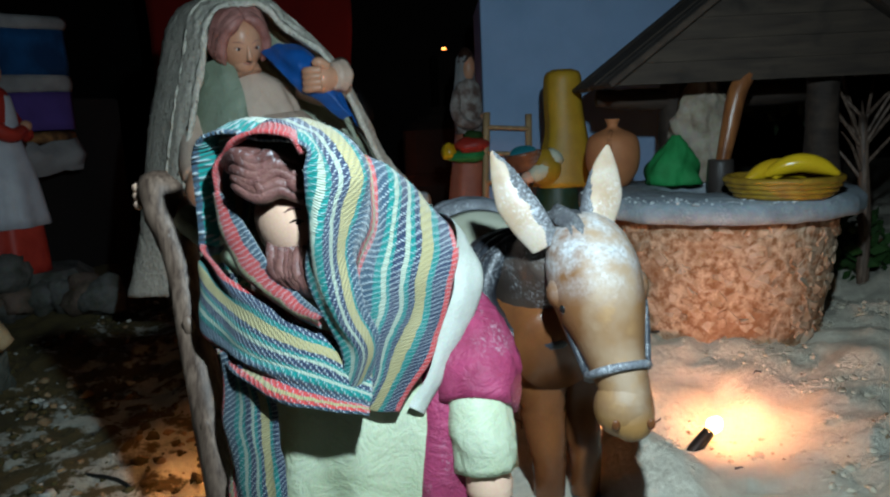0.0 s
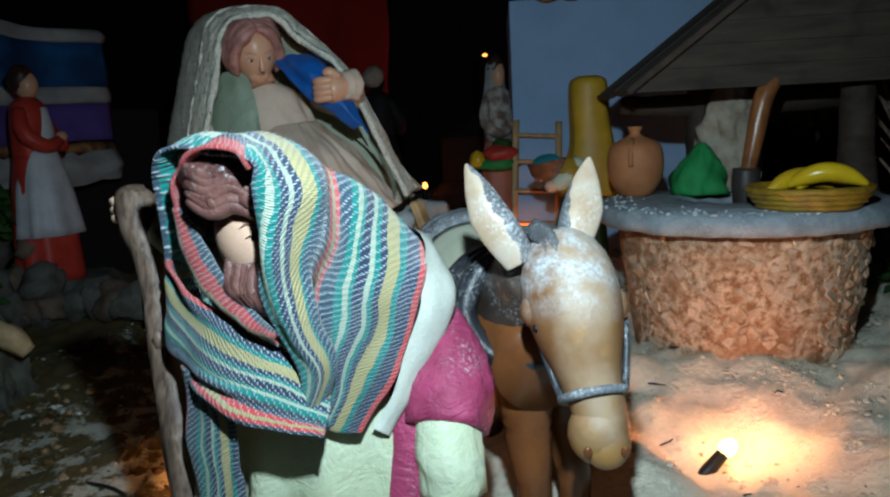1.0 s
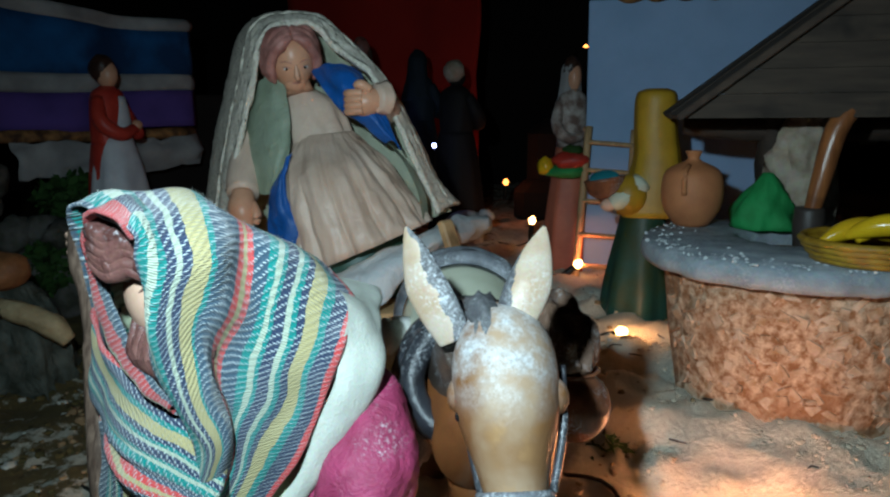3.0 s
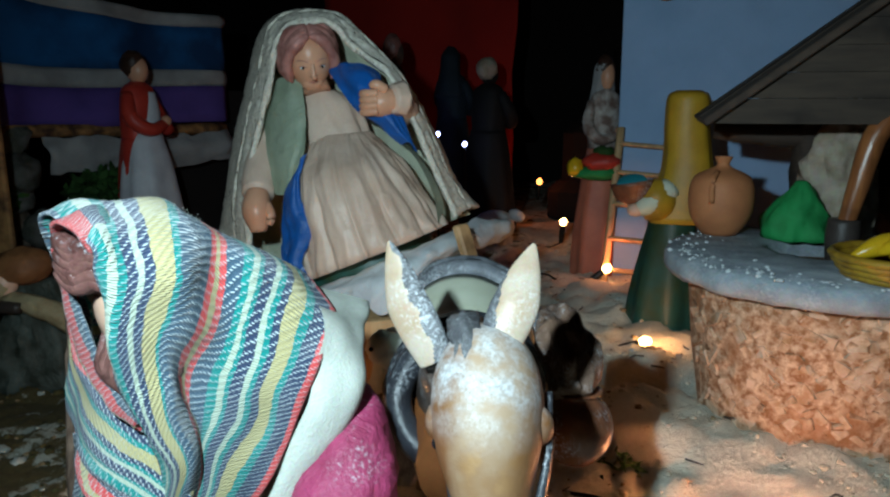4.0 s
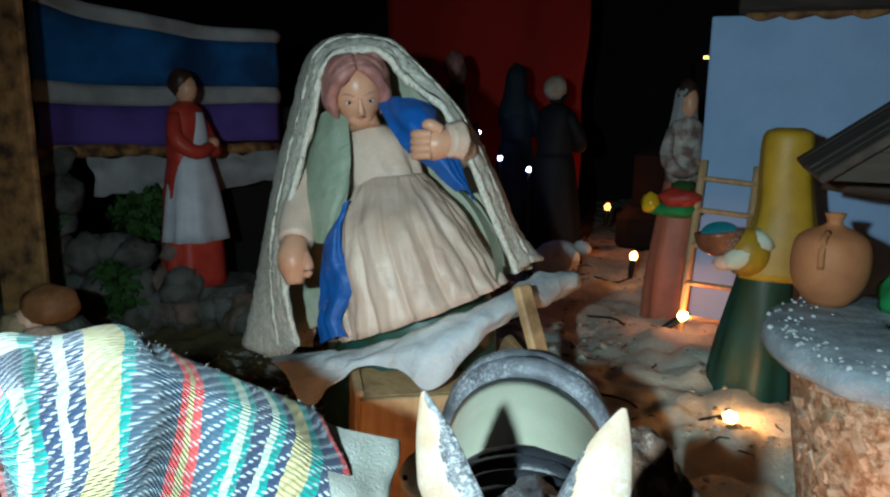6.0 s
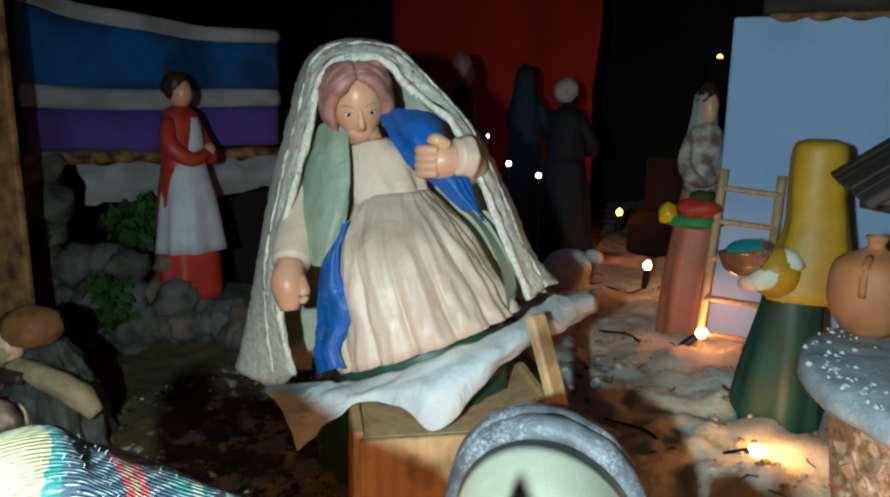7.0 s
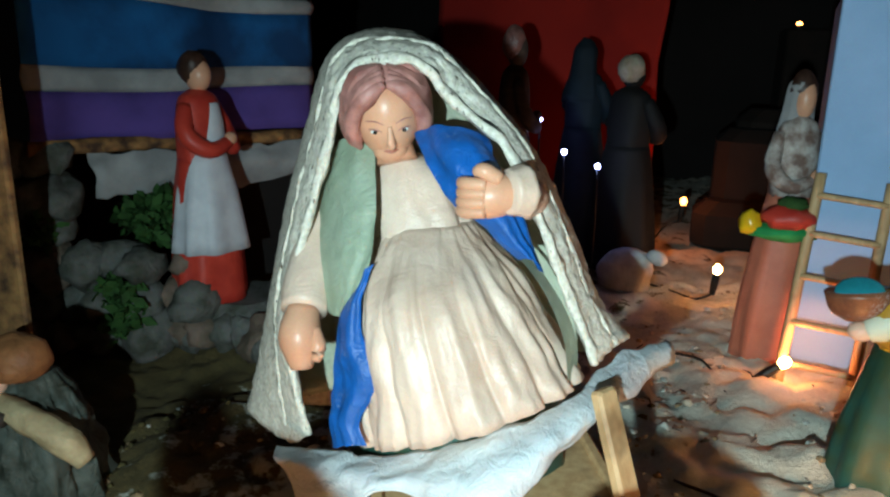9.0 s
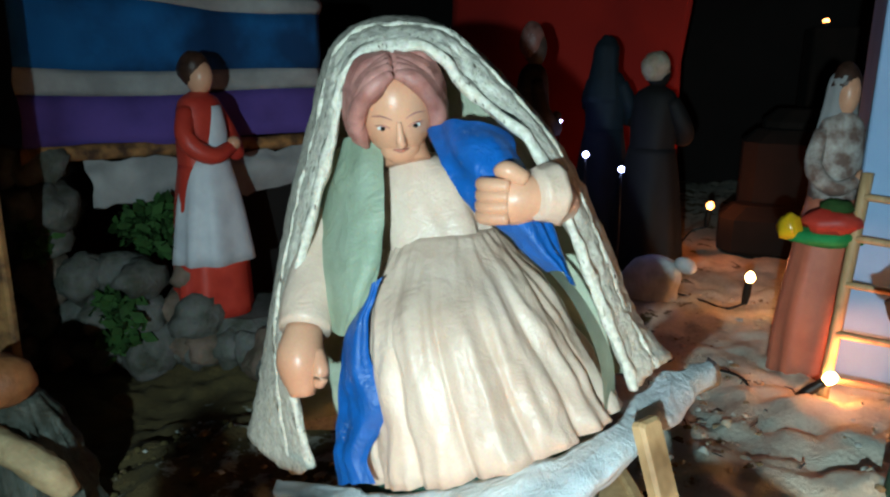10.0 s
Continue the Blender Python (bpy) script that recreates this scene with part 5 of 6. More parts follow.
def well():
    t = thing("well", (0.245, 0.69, 0.01), "round well clad in wood chips with grey slab top", "well")
    cx, cy = 0.245, 0.690
    s = Shape()
    rows = []
    for z, r in ((-0.01, 0.088), (0.02, 0.092), (0.06, 0.098), (0.1, 0.103), (0.122, 0.106)):
        rows.append([(cx + r * (1 + 0.02 * noise.noise((9 * math.cos(a), 9 * math.sin(a), z * 40))) * math.cos(a), cy + r * (1 + 0.02 * noise.noise((9 * math.cos(a), 9 * math.sin(a), z * 40))) * math.sin(a), z) for a in np.linspace(0, 2 * math.pi, 72, endpoint=False)])
    s.skin(rows, CLAD)
    part("body", s, t)
    s = Shape()
    rows = []
    for z, r in ((0.121, 0.112), (0.121, 0.122), (0.125, 0.124), (0.134, 0.1235), (0.138, 0.119), (0.137, 0.05), (0.136, 0.045), (0.12, 0.044)):
        rows.append([(cx + r * (1 + 0.035 * noise.noise((5 * math.cos(a), 5 * math.sin(a), 3)) * (r > 0.1)) * math.cos(a), cy + 0.02 * (r < 0.06) + r * (1 + 0.035 * noise.noise((5 * math.cos(a), 5 * math.sin(a), 3)) * (r > 0.1)) * math.sin(a),
                      z + 0.0015 * noise.noise((r * 60 + 8 * math.cos(a), 8 * math.sin(a), 1))) for a in np.linspace(0, 2 * math.pi, 80, endpoint=False)])
    s.skin(rows, STONE)
    part("slab", s, t, "grey gritty slab with crumbling rim")
    s = Shape()
    grit = random.Random(8)
    for _ in range(150):
        a, r = grit.uniform(2.4, 4.9), 0.122 - abs(grit.gauss(0, 0.014))
        q = grit.uniform(0.0005, 0.0019)
        s.ball((cx + r * math.cos(a), cy + r * math.sin(a), 0.1375), (q * 1.4, q, q * 0.8), LINEN, (0, 0, grit.uniform(0, 180)), 6, 0.8, 90)
    part("grit", s, t, "white crumbs on the slab rim")["kind"] = "stuff"
    # Flat dark disc plugs the shaft; its colour stands for the shade inside.
    s = Shape()
    s.loft([(cx, cy + 0.02, 0.118, 0.046, 0.046), (cx, cy + 0.02, 0.121, 0.046, 0.046)], HOOF, 32)
    part("shaft", s, t, "dark disc in the shaft, standing for its shade")
    # chips stuck on the cladding
    rnd = random.Random(5)
    shape = Shape()
    for i in range(300):
        a = math.pi + 0.2 + rnd.random() * (math.pi - 0.1)
        z = 0.008 + rnd.random() * 0.108
        r = 0.089 + z * 0.14
        p = (cx + r * math.cos(a), cy + r * math.sin(a), z)
        shape.block(p, (0.005 + rnd.random() * 0.010, 0.0022, 0.003 + rnd.random() * 0.006), rnd.choice((CLAD, CHIP, CHIP)), (rnd.uniform(-25, 25), rnd.uniform(-60, 60), math.degrees(a) + 90 + rnd.uniform(-20, 20)), 0.0004)
    part("chip_cladding", shape, t)["kind"] = "stuff"
    # posts and roof
    for x, y in ((0.243, 0.80), (0.36, 0.72)):
        s = Shape()
        s.tube([(x, y, 0.125), (x - 0.003, y, 0.19), (x, y, 0.30)], [0.018, 0.015, 0.016], DARKWOOD, 14, rough=0.2)
        part("post", s, t, "dark round timber post")
    roof = new("roof")
    roof.parent = t
    roof.matrix_parent_inverse = t.matrix_world.inverted()
    for i in range(6):
        y0, y1 = 0.665 + i * 0.032, 0.665 + (i + 1) * 0.032 - 0.002
        q = [(0.146, 0.236), (0.30, 0.352), (0.46, 0.24)]
        for (xa, za), (xb, zb) in zip(q, q[1:]):
            d = math.hypot(xb - xa, zb - za)
            s = Shape()
            s.block(((xa + xb) / 2, (y0 + y1) / 2, (za + zb) / 2 + rnd.uniform(-0.001, 0.001)), (d + 0.004, y1 - y0, 0.006), ROOFWOOD, (0, -math.degrees(math.atan2(zb - za, xb - xa)), 0), 0.001)
            part("plank", s, roof)
    # boarded gable under the front edge, board over board
    for k in range(6):
        za, zb = 0.234 + k * 0.0185, 0.234 + (k + 1) * 0.0185 - 0.0003
        ends = [(0.149 + (z - 0.234) * 1.328, 0.458 - (z - 0.234) * 1.43, z) for z in (za, zb)]
        s = Shape()
        s.skin([[(xa if side < 0 else xb, 0.676 + dy, z) for side, dy in ((-1, 0), (1, 0), (1, 0.005), (-1, 0.005))] for xa, xb, z in ends], ROOFWOOD, smooth=False)
        part("gable_board", s, t)
    s = Shape()
    s.tube([(0.16, 0.80, 0.226), (0.23, 0.80, 0.222), (0.38, 0.80, 0.224)], [0.009, 0.012, 0.012], DARKWOOD, 12, rough=0.2)
    part("beam", s, t)
    return t


well()
pot("water_jug", (0.166, 0.755, 0.138), 0.027, 0.066, CLAY, "round terracotta water jug standing on the well slab", 0.24)


def basket():
    t = thing("fruit_basket", (0.27, 0.605, 0.138), "golden wicker basket of yellow fruit on the well", "basket")
    s = Shape()
    for i, (r, z) in enumerate(((0.034, 0.141), (0.037, 0.145), (0.0395, 0.149), (0.0415, 0.153))):
        s.tube([(0.27 + r * 1.05 * math.cos(a), 0.605 + r * math.sin(a), z) for a in np.linspace(0, 2 * math.pi, 25)], [0.0028] * 25, GOLDWEAVE, 8, k=2, rough=0.3)
    s.loft([(0.27, 0.605, 0.138, 0.033, 0.032), (0.27, 0.605, 0.142, 0.034, 0.033)], GOLDWEAVE, 28)
    part("wicker", s, t)
    return t


basket()
for i, (a, x, y) in enumerate(((0.2, 0.262, 0.60), (0.5, 0.28, 0.605), (-0.3, 0.275, 0.585))):
    s = Shape()
    pts = [(x + math.cos(a) * d, y + math.sin(a) * d, 0.153 + 0.009 * math.cos(d * 60) + 0.002 * i) for d in (-0.027, -0.014, 0, 0.014, 0.027)]
    s.tube(pts, [0.0025, 0.0065, 0.0075, 0.0065, 0.002], BANANA, 10)
    tagged(s.object("banana"), "shiny yellow toy banana lying in the basket", "fruit", "fruit in the basket")
s = Shape()
s.loft([(0.228, 0.75, 0.186, 0.004, 0.004), (0.228, 0.75, 0.175, 0.012, 0.012), (0.226, 0.75, 0.158, 0.022, 0.02), (0.226, 0.75, 0.138, 0.028, 0.024)], GREENBAG, 30, 5, 0.12, rough=0.35)
tagged(s.object("green_cloth"), "bright green crumpled cloth heap on the well slab", "cloth")
s = Shape()
s.loft([(0.262, 0.772, 0.243, 0.006, 0.006), (0.262, 0.772, 0.23, 0.016, 0.015), (0.258, 0.772, 0.20, 0.027, 0.02), (0.262, 0.772, 0.165, 0.024, 0.02), (0.262, 0.772, 0.138, 0.03, 0.022)], PALEROCK, 30, 4, 0.1, rough=0.5)
tagged(s.object("rock"), "pale rough upright rock on the well", "rock")
t = thing("well_bucket", (0.25, 0.68, 0.138), "dark bucket with curved orange wooden handle at the well", "bucket")
s = Shape()
s.tube([(0.248, 0.68, 0.160), (0.254, 0.68, 0.19), (0.262, 0.682, 0.225), (0.275, 0.684, 0.245)], [0.006, 0.0075, 0.0085, 0.007], HANDLE, 14)
part("handle", s, t, "orange-brown wooden handle")
s = Shape()
s.loft([(0.247, 0.68, 0.165, 0.011, 0.011), (0.247, 0.68, 0.15, 0.012, 0.012), (0.247, 0.68, 0.128, 0.010, 0.010)], HOOF, 20)
part("bucket", s, t, "dark bucket body")

# ---- woman in the yellow cloak, house, ladder ----


def yellow_woman():
    s = Shape()
    s.loft([(0.138, 0.885, 0.262, 0.012, 0.012), (0.138, 0.885, 0.255, 0.021, 0.02), (0.138, 0.885, 0.225, 0.022, 0.021), (0.141, 0.885, 0.19, 0.024, 0.022), (0.140, 0.885, 0.16, 0.030, 0.026), (0.137, 0.883, 0.128, 0.034, 0.028)], YELLOW, 44, 5, 0.1)
    s.ball((0.112, 0.865, 0.152), (0.02, 0.02, 0.022), YELLOW, n=18)
    s.loft([(0.130, 0.885, 0.14, 0.022, 0.022), (0.127, 0.885, 0.10, 0.028, 0.026), (0.124, 0.885, 0.055, 0.034, 0.03), (0.123, 0.885, 0.008, 0.038, 0.034)], DKGREEN, 44, 8, 0.08)
    s.tube([(0.125, 0.865, 0.165), (0.108, 0.855, 0.15), (0.096, 0.855, 0.143)], [0.012, 0.011, 0.008], SADDLE, 14)
    s.ball((0.092, 0.855, 0.142), (0.009, 0.008, 0.007), SKIN_PALE, n=12)
    return tagged(s.object("figurine"), "clay woman figurine in mustard cloak and bottle-green skirt", "figurine")


yellow_woman()
t = thing("water_bowl", (0.089, 0.86, 0.148), "brown clay bowl of blue water held tilted", "bowl")
s = Shape()
s.loft([(0.089, 0.862, 0.148, 0.008, 0.007, 10), (0.089, 0.86, 0.156, 0.018, 0.014, 10), (0.087, 0.858, 0.170, 0.0215, 0.017, 10)], POTBROWN, 28)
part("bowl", s, t)
s = Shape()
s.ball((0.087, 0.854, 0.1705), (0.0155, 0.0125, 0.003), WATER, (35, -8, 0), 20)
part("water", s, t, "pale blue painted water")


def house():
    t = thing("house", (0.19, 1.2, 0.0), "small pale blue model house with brown eave trim", "house", kind="structure")
    s = Shape()
    s.block((0.207, 1.21, 0.19), (0.30, 0.22, 0.385), SKYWALL, bevel=0.0015)
    part("wall", s, t)
    s = Shape()
    s.block((0.235, 1.2, 0.392), (0.30, 0.26, 0.016), DARKWOOD, bevel=0.002)
    part("roof", s, t, "dark wooden roof board")
    s = Shape()
    for i in range(7):
        s.tube([(0.095 + i * 0.035, 1.094, 0.384), (0.108 + i * 0.035, 1.090, 0.380), (0.13 + i * 0.035, 1.094, 0.384)], [0.004, 0.005, 0.004], POST, 8, rough=0.3)
    part("eave_trim", s, t, "ragged brown trim under the roof")
    return t


house()
t = thing("ladder", (0.085, 1.06, 0.0), "small pale wooden ladder leaning on the blue wall", "ladder")
LB, LT, RB, RT = Vector((0.049, 1.055, 0.014)), Vector((0.061, 1.092, 0.218)), Vector((0.113, 1.055, 0.012)), Vector((0.121, 1.092, 0.213))
for a, b in ((LB, LT), (RB, RT)):
    s = Shape()
    s.tube([a, (a + b) / 2, b], [0.0052] * 3, PINE, 8)
    part("rail", s, t)
for f in (0.1, 0.3, 0.52, 0.72, 0.9):
    s = Shape()
    s.tube([LB.lerp(LT, f) + Vector((0, -0.003, 0)), RB.lerp(RT, f) + Vector((0, -0.003, 0))], [0.0032] * 2, PINE, 8)
    part("rung", s, t)


def standing_figure(x, y, z, h, w, mats, label, lean=0.0, folds=7, scarf=None, apron=None, turn=0.0, face=None):
    """A robed standing figure: skirt, torso, arms folded, head."""
    robe, top, hair = mats
    s = Shape()
    s.loft([(x + lean, y, z + 0.60 * h, w * 0.30, w * 0.26), (x + lean * 0.7, y, z + 0.45 * h, w * 0.38, w * 0.33), (x, y, z + 0.2 * h, w * 0.47, w * 0.4), (x, y, z, w * 0.5, w * 0.43)], robe, 40, folds, 0.07)
    s.loft([(x + lean, y, z + 0.87 * h, w * 0.1, w * 0.1), (x + lean, y, z + 0.83 * h, w * 0.27, w * 0.2), (x + lean, y, z + 0.72 * h, w * 0.31, w * 0.24), (x + lean, y, z + 0.57 * h, w * 0.29, w * 0.25)], top, 32, 4, 0.04)
    for sx in (-1, 1):
        s.tube([(x + lean + sx * w * 0.26, y, z + 0.81 * h), (x + lean + sx * w * 0.38, y - w * 0.1, z + 0.70 * h), (x + lean + sx * w * 0.22, y - w * 0.3, z + 0.64 * h), (x + lean + w * 0.1, y - w * 0.36, z + 0.67 * h)],
               [w * 0.09, w * 0.11, w * 0.1, w * 0.07], top, 14)
    s.ball((x + lean + w * 0.08, y - w * 0.38, z + 0.68 * h), w * 0.08, face or SKIN, n=12)
    s.ball((x + lean, y - w * 0.02, z + 0.925 * h), (w * 0.14, w * 0.16, h * 0.068), face or SKIN, n=20)
    s.ball((x + lean, y + w * 0.04, z + 0.952 * h), (w * 0.175, w * 0.175, h * 0.068), hair, n=20, rough=0.15)
    if scarf:
        s.loft([(x + lean, y + w * 0.05, z + 1.0 * h, w * 0.06, w * 0.06), (x + lean, y + w * 0.05, z + 0.97 * h, w * 0.18, w * 0.17), (x + lean, y + w * 0.08, z + 0.88 * h, w * 0.21, w * 0.16), (x + lean, y + w * 0.1, z + 0.72 * h, w * 0.3, w * 0.2)], scarf, 30, 5, 0.08)
    if apron:
        s.loft([(x + lean, y - w * 0.06, z + 0.62 * h, w * 0.27, w * 0.24), (x + lean * 0.7, y - w * 0.05, z + 0.45 * h, w * 0.4, w * 0.36), (x, y - w * 0.04, z + 0.22 * h, w * 0.52, w * 0.44)], apron, 40, 8, 0.08)
        s.loft([(x + lean + w * 0.03, y - w * 0.12, z + 0.82 * h, w * 0.12, w * 0.12), (x + lean + w * 0.03, y - w * 0.13, z + 0.72 * h, w * 0.19, w * 0.15), (x + lean, y - w * 0.12, z + 0.62 * h, w * 0.2, w * 0.17)], apron, 24, 3, 0.05)
    s.turn_from(0, (x, y, z), turn)
    return tagged(s.object("figurine"), label, "figurine")


standing_figure(0.033, 1.125, 0.012, 0.295, 0.075, (CORAL, BLOUSE, DARKHAIR), "clay woman figurine in coral skirt and white headscarf", 0.004, scarf=PALECLOTH, turn=35)
t = thing("produce_basket", (0.03, 1.085, 0.15), "basket of red, green and yellow produce held by figurine", "basket")
for nm, c, r, mt in (("cloth", (0.03, 1.088, 0.158), (0.034, 0.02, 0.010), GREENBAG), ("fruit", (0.038, 1.083, 0.172), (0.026, 0.016, 0.013), REDDRESS), ("fruit", (0.004, 1.08, 0.165), (0.011, 0.010, 0.013), BANANA), ("leaf", (0.04, 1.085, 0.186), (0.014, 0.01, 0.008), LEAF)):
    s = Shape()
    s.ball(c, r, mt, n=16, rough=0.3)
    part(nm, s, t)

# ---- left side: woman in apron, stone hut, striped cloth, board, kneeling shepherd ----
standing_figure(-0.540, 0.915, 0.048, 0.262, 0.088, (REDDRESS, REDDRESS, DARKHAIR), "clay woman figurine in red dress and white apron", -0.006, apron=APRON, turn=96)


def hung_cloth():
    t = thing("striped_cloth", (-0.61, 0.97, 0.3), "hanging cloth with blue, white and purple bands", "cloth")
    a, b = Vector((-0.668, 0.80, 0)), Vector((-0.552, 1.125, 0))
    levels = [(0.405, 0.380), (0.385, 0.362), (0.298, 0.295), (0.272, 0.272), (0.222, 0.218)]
    for nm, mt, i in (("top_band", PALECLOTH, 0), ("blue_band", BLUECLOTH, 1), ("white_band", PALECLOTH, 2), ("purple_band", PURPLE, 3)):
        rows = []
        for w in np.linspace(0, 1, 5):
            row = []
            for f in np.linspace(0, 1, 30):
                p = a.lerp(b, f)
                za = levels[i][0] + (levels[i][1] - levels[i][0]) * f - (0.012 * math.sin(f * math.pi) if i < 2 else 0.003 * math.sin(f * 5))
                zb = levels[i + 1][0] + (levels[i + 1][1] - levels[i + 1][0]) * f - (0.012 * math.sin(f * math.pi) if i < 1 else 0.003 * math.sin(f * 5))
                bow = 0.009 * math.sin(f * 13 + 2) + 0.008 * noise.noise((f * 6, w, i))
                row.append((p.x + bow, p.y, za + (zb - za) * w))
            rows.append(row)
        s = Shape()
        s.skin(rows, mt, close=False)
        thicken(part(nm, s, t), 0.002)
    return t


hung_cloth()
s = Shape()
s.tube([(-0.665, 0.80, 0.214), (-0.61, 0.96, 0.212), (-0.552, 1.125, 0.210)], [0.008, 0.009, 0.008], POST, 10, rough=0.4)
tagged(s.object("beam"), "rough straw-coloured beam under the striped cloth", "beam")
s = Shape()
s.sheet([[(-0.640, 0.85, 0.206), (-0.595, 0.97, 0.204), (-0.545, 1.12, 0.206)], [(-0.630, 0.85, 0.185), (-0.585, 0.965, 0.182), (-0.538, 1.12, 0.182)], [(-0.632, 0.85, 0.160), (-0.59, 0.97, 0.158), (-0.542, 1.12, 0.160)]], PALECLOTH, 10, None, 0.008, 40)
thicken(tagged(s.object("pale_cloth"), "pale creased cloth hung below the beam", "cloth"), 0.002)

rnd = random.Random(11)


def stone(x, y, z, r, mat):
    s = Shape()
    s.ball((x, y, z), (r * rnd.uniform(0.9, 1.25), r * rnd.uniform(0.8, 1.1), r * rnd.uniform(0.75, 1.0)), mat, (rnd.uniform(-20, 20), rnd.uniform(-20, 20), rnd.uniform(0, 180)), 18, 0.45, 50)
    return tagged(s.object("stone"), "rounded mossy field stone in the hut wall", "stone", "stones of the hut")


for row, z in enumerate((0.012, 0.05, 0.09, 0.128, 0.165, 0.2)):
    for i in range(7):
        f = (i + 0.5 * (row % 2)) / 6
        if z > 0.1 and f > 0.4:
            continue
        stone(-0.71 + 0.165 * f + rnd.uniform(-0.008, 0.008), 0.80 + 0.08 * f + rnd.uniform(-0.015, 0.015), z, rnd.uniform(0.022, 0.03), rnd.choice((ROCK, ROCK, ROCK_WARM)))
for i in range(8):
    stone(-0.60 + 0.025 * i, 0.86 + rnd.uniform(-0.01, 0.02) + 0.004 * i, 0.018, rnd.uniform(0.02, 0.028), rnd.choice((ROCK, ROCK_WARM)))
s = Shape()
s.block((-0.545, 0.93, 0.02), (0.16, 0.12, 0.056), ROCK, (0, 0, 20), 0.015)
tagged(s.object("stone_step"), "flat grey stone step below the figurine", "stone")
# Near-black sheet stands in for the shade inside the hut.
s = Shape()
s.block((-0.62, 1.14, 0.12), (0.32, 0.02, 0.3), UNLITWALL, (0, 0, 65), 0.003)
tagged(s.object("hut_wall"), "back wall of the stone hut, shade in its colour", "wall", kind="structure")


def foliage(name, c, r, count, mat, label, leaf=0.008, flat=0.6):
    s = Shape()
    for i in range(count):
        d = Vector((rnd.gauss(0, 1), rnd.gauss(0, 1), rnd.gauss(0, 1))).normalized() * rnd.uniform(0.4, 1)
        p = Vector((c[0] + d.x * r[0], c[1] + d.y * r[1], c[2] + d.z * r[2]))
        q = Euler((rnd.uniform(0, 6), rnd.uniform(0, 6), rnd.uniform(0, 6))).to_matrix()
        w = leaf * rnd.uniform(0.6, 1.3)
        s.skin([[p + q @ Vector((-w * 0.1, 0, 0)), p + q @ Vector((0, -w * 0.1, 0.001))], [p + q @ Vector((-w * flat, w, 0.0015)), p + q @ Vector((w * flat, w, 0.0015))], [p + q @ Vector((-w * 0.1, 2 * w, 0)), p + q @ Vector((w * 0.1, 2 * w, 0))]], mat, close=False)
    return tagged(s.object(name), label, "plant", kind="stuff")


foliage("moss_tuft", (-0.60, 0.91, 0.130), (0.06, 0.04, 0.03), 700, LEAF, "tuft of green moss growing in the stone hut")
foliage("moss_tuft", (-0.59, 0.83, 0.05), (0.035, 0.015, 0.04), 260, LEAF, "tuft of green moss growing between the stones")
foliage("moss_tuft", (-0.655, 0.80, 0.13), (0.02, 0.012, 0.015), 90, LEAF, "tuft of green moss growing between the stones")
s = Shape()
s.block((-0.562, 0.685, 0.21), (0.055, 0.008, 0.42), POST, (0, -1, 8), 0.002)
tagged(s.object("wooden_board"), "upright mottled orange-brown wooden board", "board")


def kneeling_shepherd():
    s = Shape()
    s.loft([(-0.452, 0.63, 0.085, 0.018, 0.016), (-0.448, 0.628, 0.065, 0.03, 0.026), (-0.44, 0.625, 0.03, 0.04, 0.034), (-0.44, 0.625, -0.016, 0.044, 0.038)], GREYGREEN, 60, 6, 0.16, rough=0.3)
    s.ball((-0.45, 0.618, 0.10), (0.026, 0.022, 0.018), CAPBROWN, n=20, rough=0.15)
    s.ball((-0.462, 0.604, 0.085), (0.014, 0.012, 0.014), SKIN_PALE, n=16)
    s.ball((-0.468, 0.598, 0.082), (0.016, 0.010, 0.014), SLEEVE, n=16, rough=0.3)
    s.tube([(-0.455, 0.602, 0.07), (-0.42, 0.60, 0.068), (-0.392, 0.605, 0.056), (-0.38, 0.612, 0.040)], [0.008, 0.0095, 0.0105, 0.007], SLEEVE, 18, rough=0.25)
    s.tube([(-0.47, 0.595, 0.066), (-0.45, 0.588, 0.068), (-0.43, 0.59, 0.068)], [0.005, 0.006, 0.005], HOOF, 10)
    return tagged(s.object("figurine"), "kneeling clay shepherd with brown cap and cream sleeve", "figurine")


kneeling_shepherd()

# ---- far figures, red cloth, and things behind with shade in their colour ----
# Faces take the robe colour: shade painted in for figures standing unlit.
standing_figure(-0.245, 1.36, 0.05, 0.29, 0.09, (TEALSHADED, TEALSHADED, TEALSHADED), "clay king figurine in teal cloak, shade in its colour", 0.0, scarf=TEALSHADED, face=TEALSHADED, turn=160)
standing_figure(-0.175, 1.34, 0.030, 0.290, 0.105, (BLACKSHADED, BLACKSHADED, PALEROCK), "clay king figurine in black robe and white turban, face shaded dark", 0.0, face=BLACKSHADED, turn=150)
s = Shape()
s.loft([(-0.145, 1.27, 0.075, 0.012, 0.01), (-0.145, 1.27, 0.066, 0.03, 0.016), (-0.15, 1.27, 0.045, 0.034, 0.02), (-0.15, 1.27, 0.02, 0.03, 0.018)], FLEECE, 24, 4, 0.1, rough=0.2)
s.ball((-0.108, 1.262, 0.07), (0.014, 0.010, 0.010), FLEECE, (0, 20, 0), 14)
tagged(s.object("lamb_figurine"), "small white lamb figurine lying on the ground", "lamb")
s = Shape()
s.sheet([[(-0.62, 1.66, 0.95), (-0.45, 1.63, 0.95), (-0.30, 1.65, 0.95), (-0.19, 1.64, 0.95)], [(-0.62, 1.66, 0.45), (-0.45, 1.64, 0.45), (-0.30, 1.65, 0.45), (-0.19, 1.64, 0.45)], [(-0.62, 1.66, 0.0), (-0.45, 1.63, 0.0), (-0.30, 1.65, 0.0), (-0.19, 1.64, 0.0)]], REDCLOTH, 10, None, 0.01, 8)
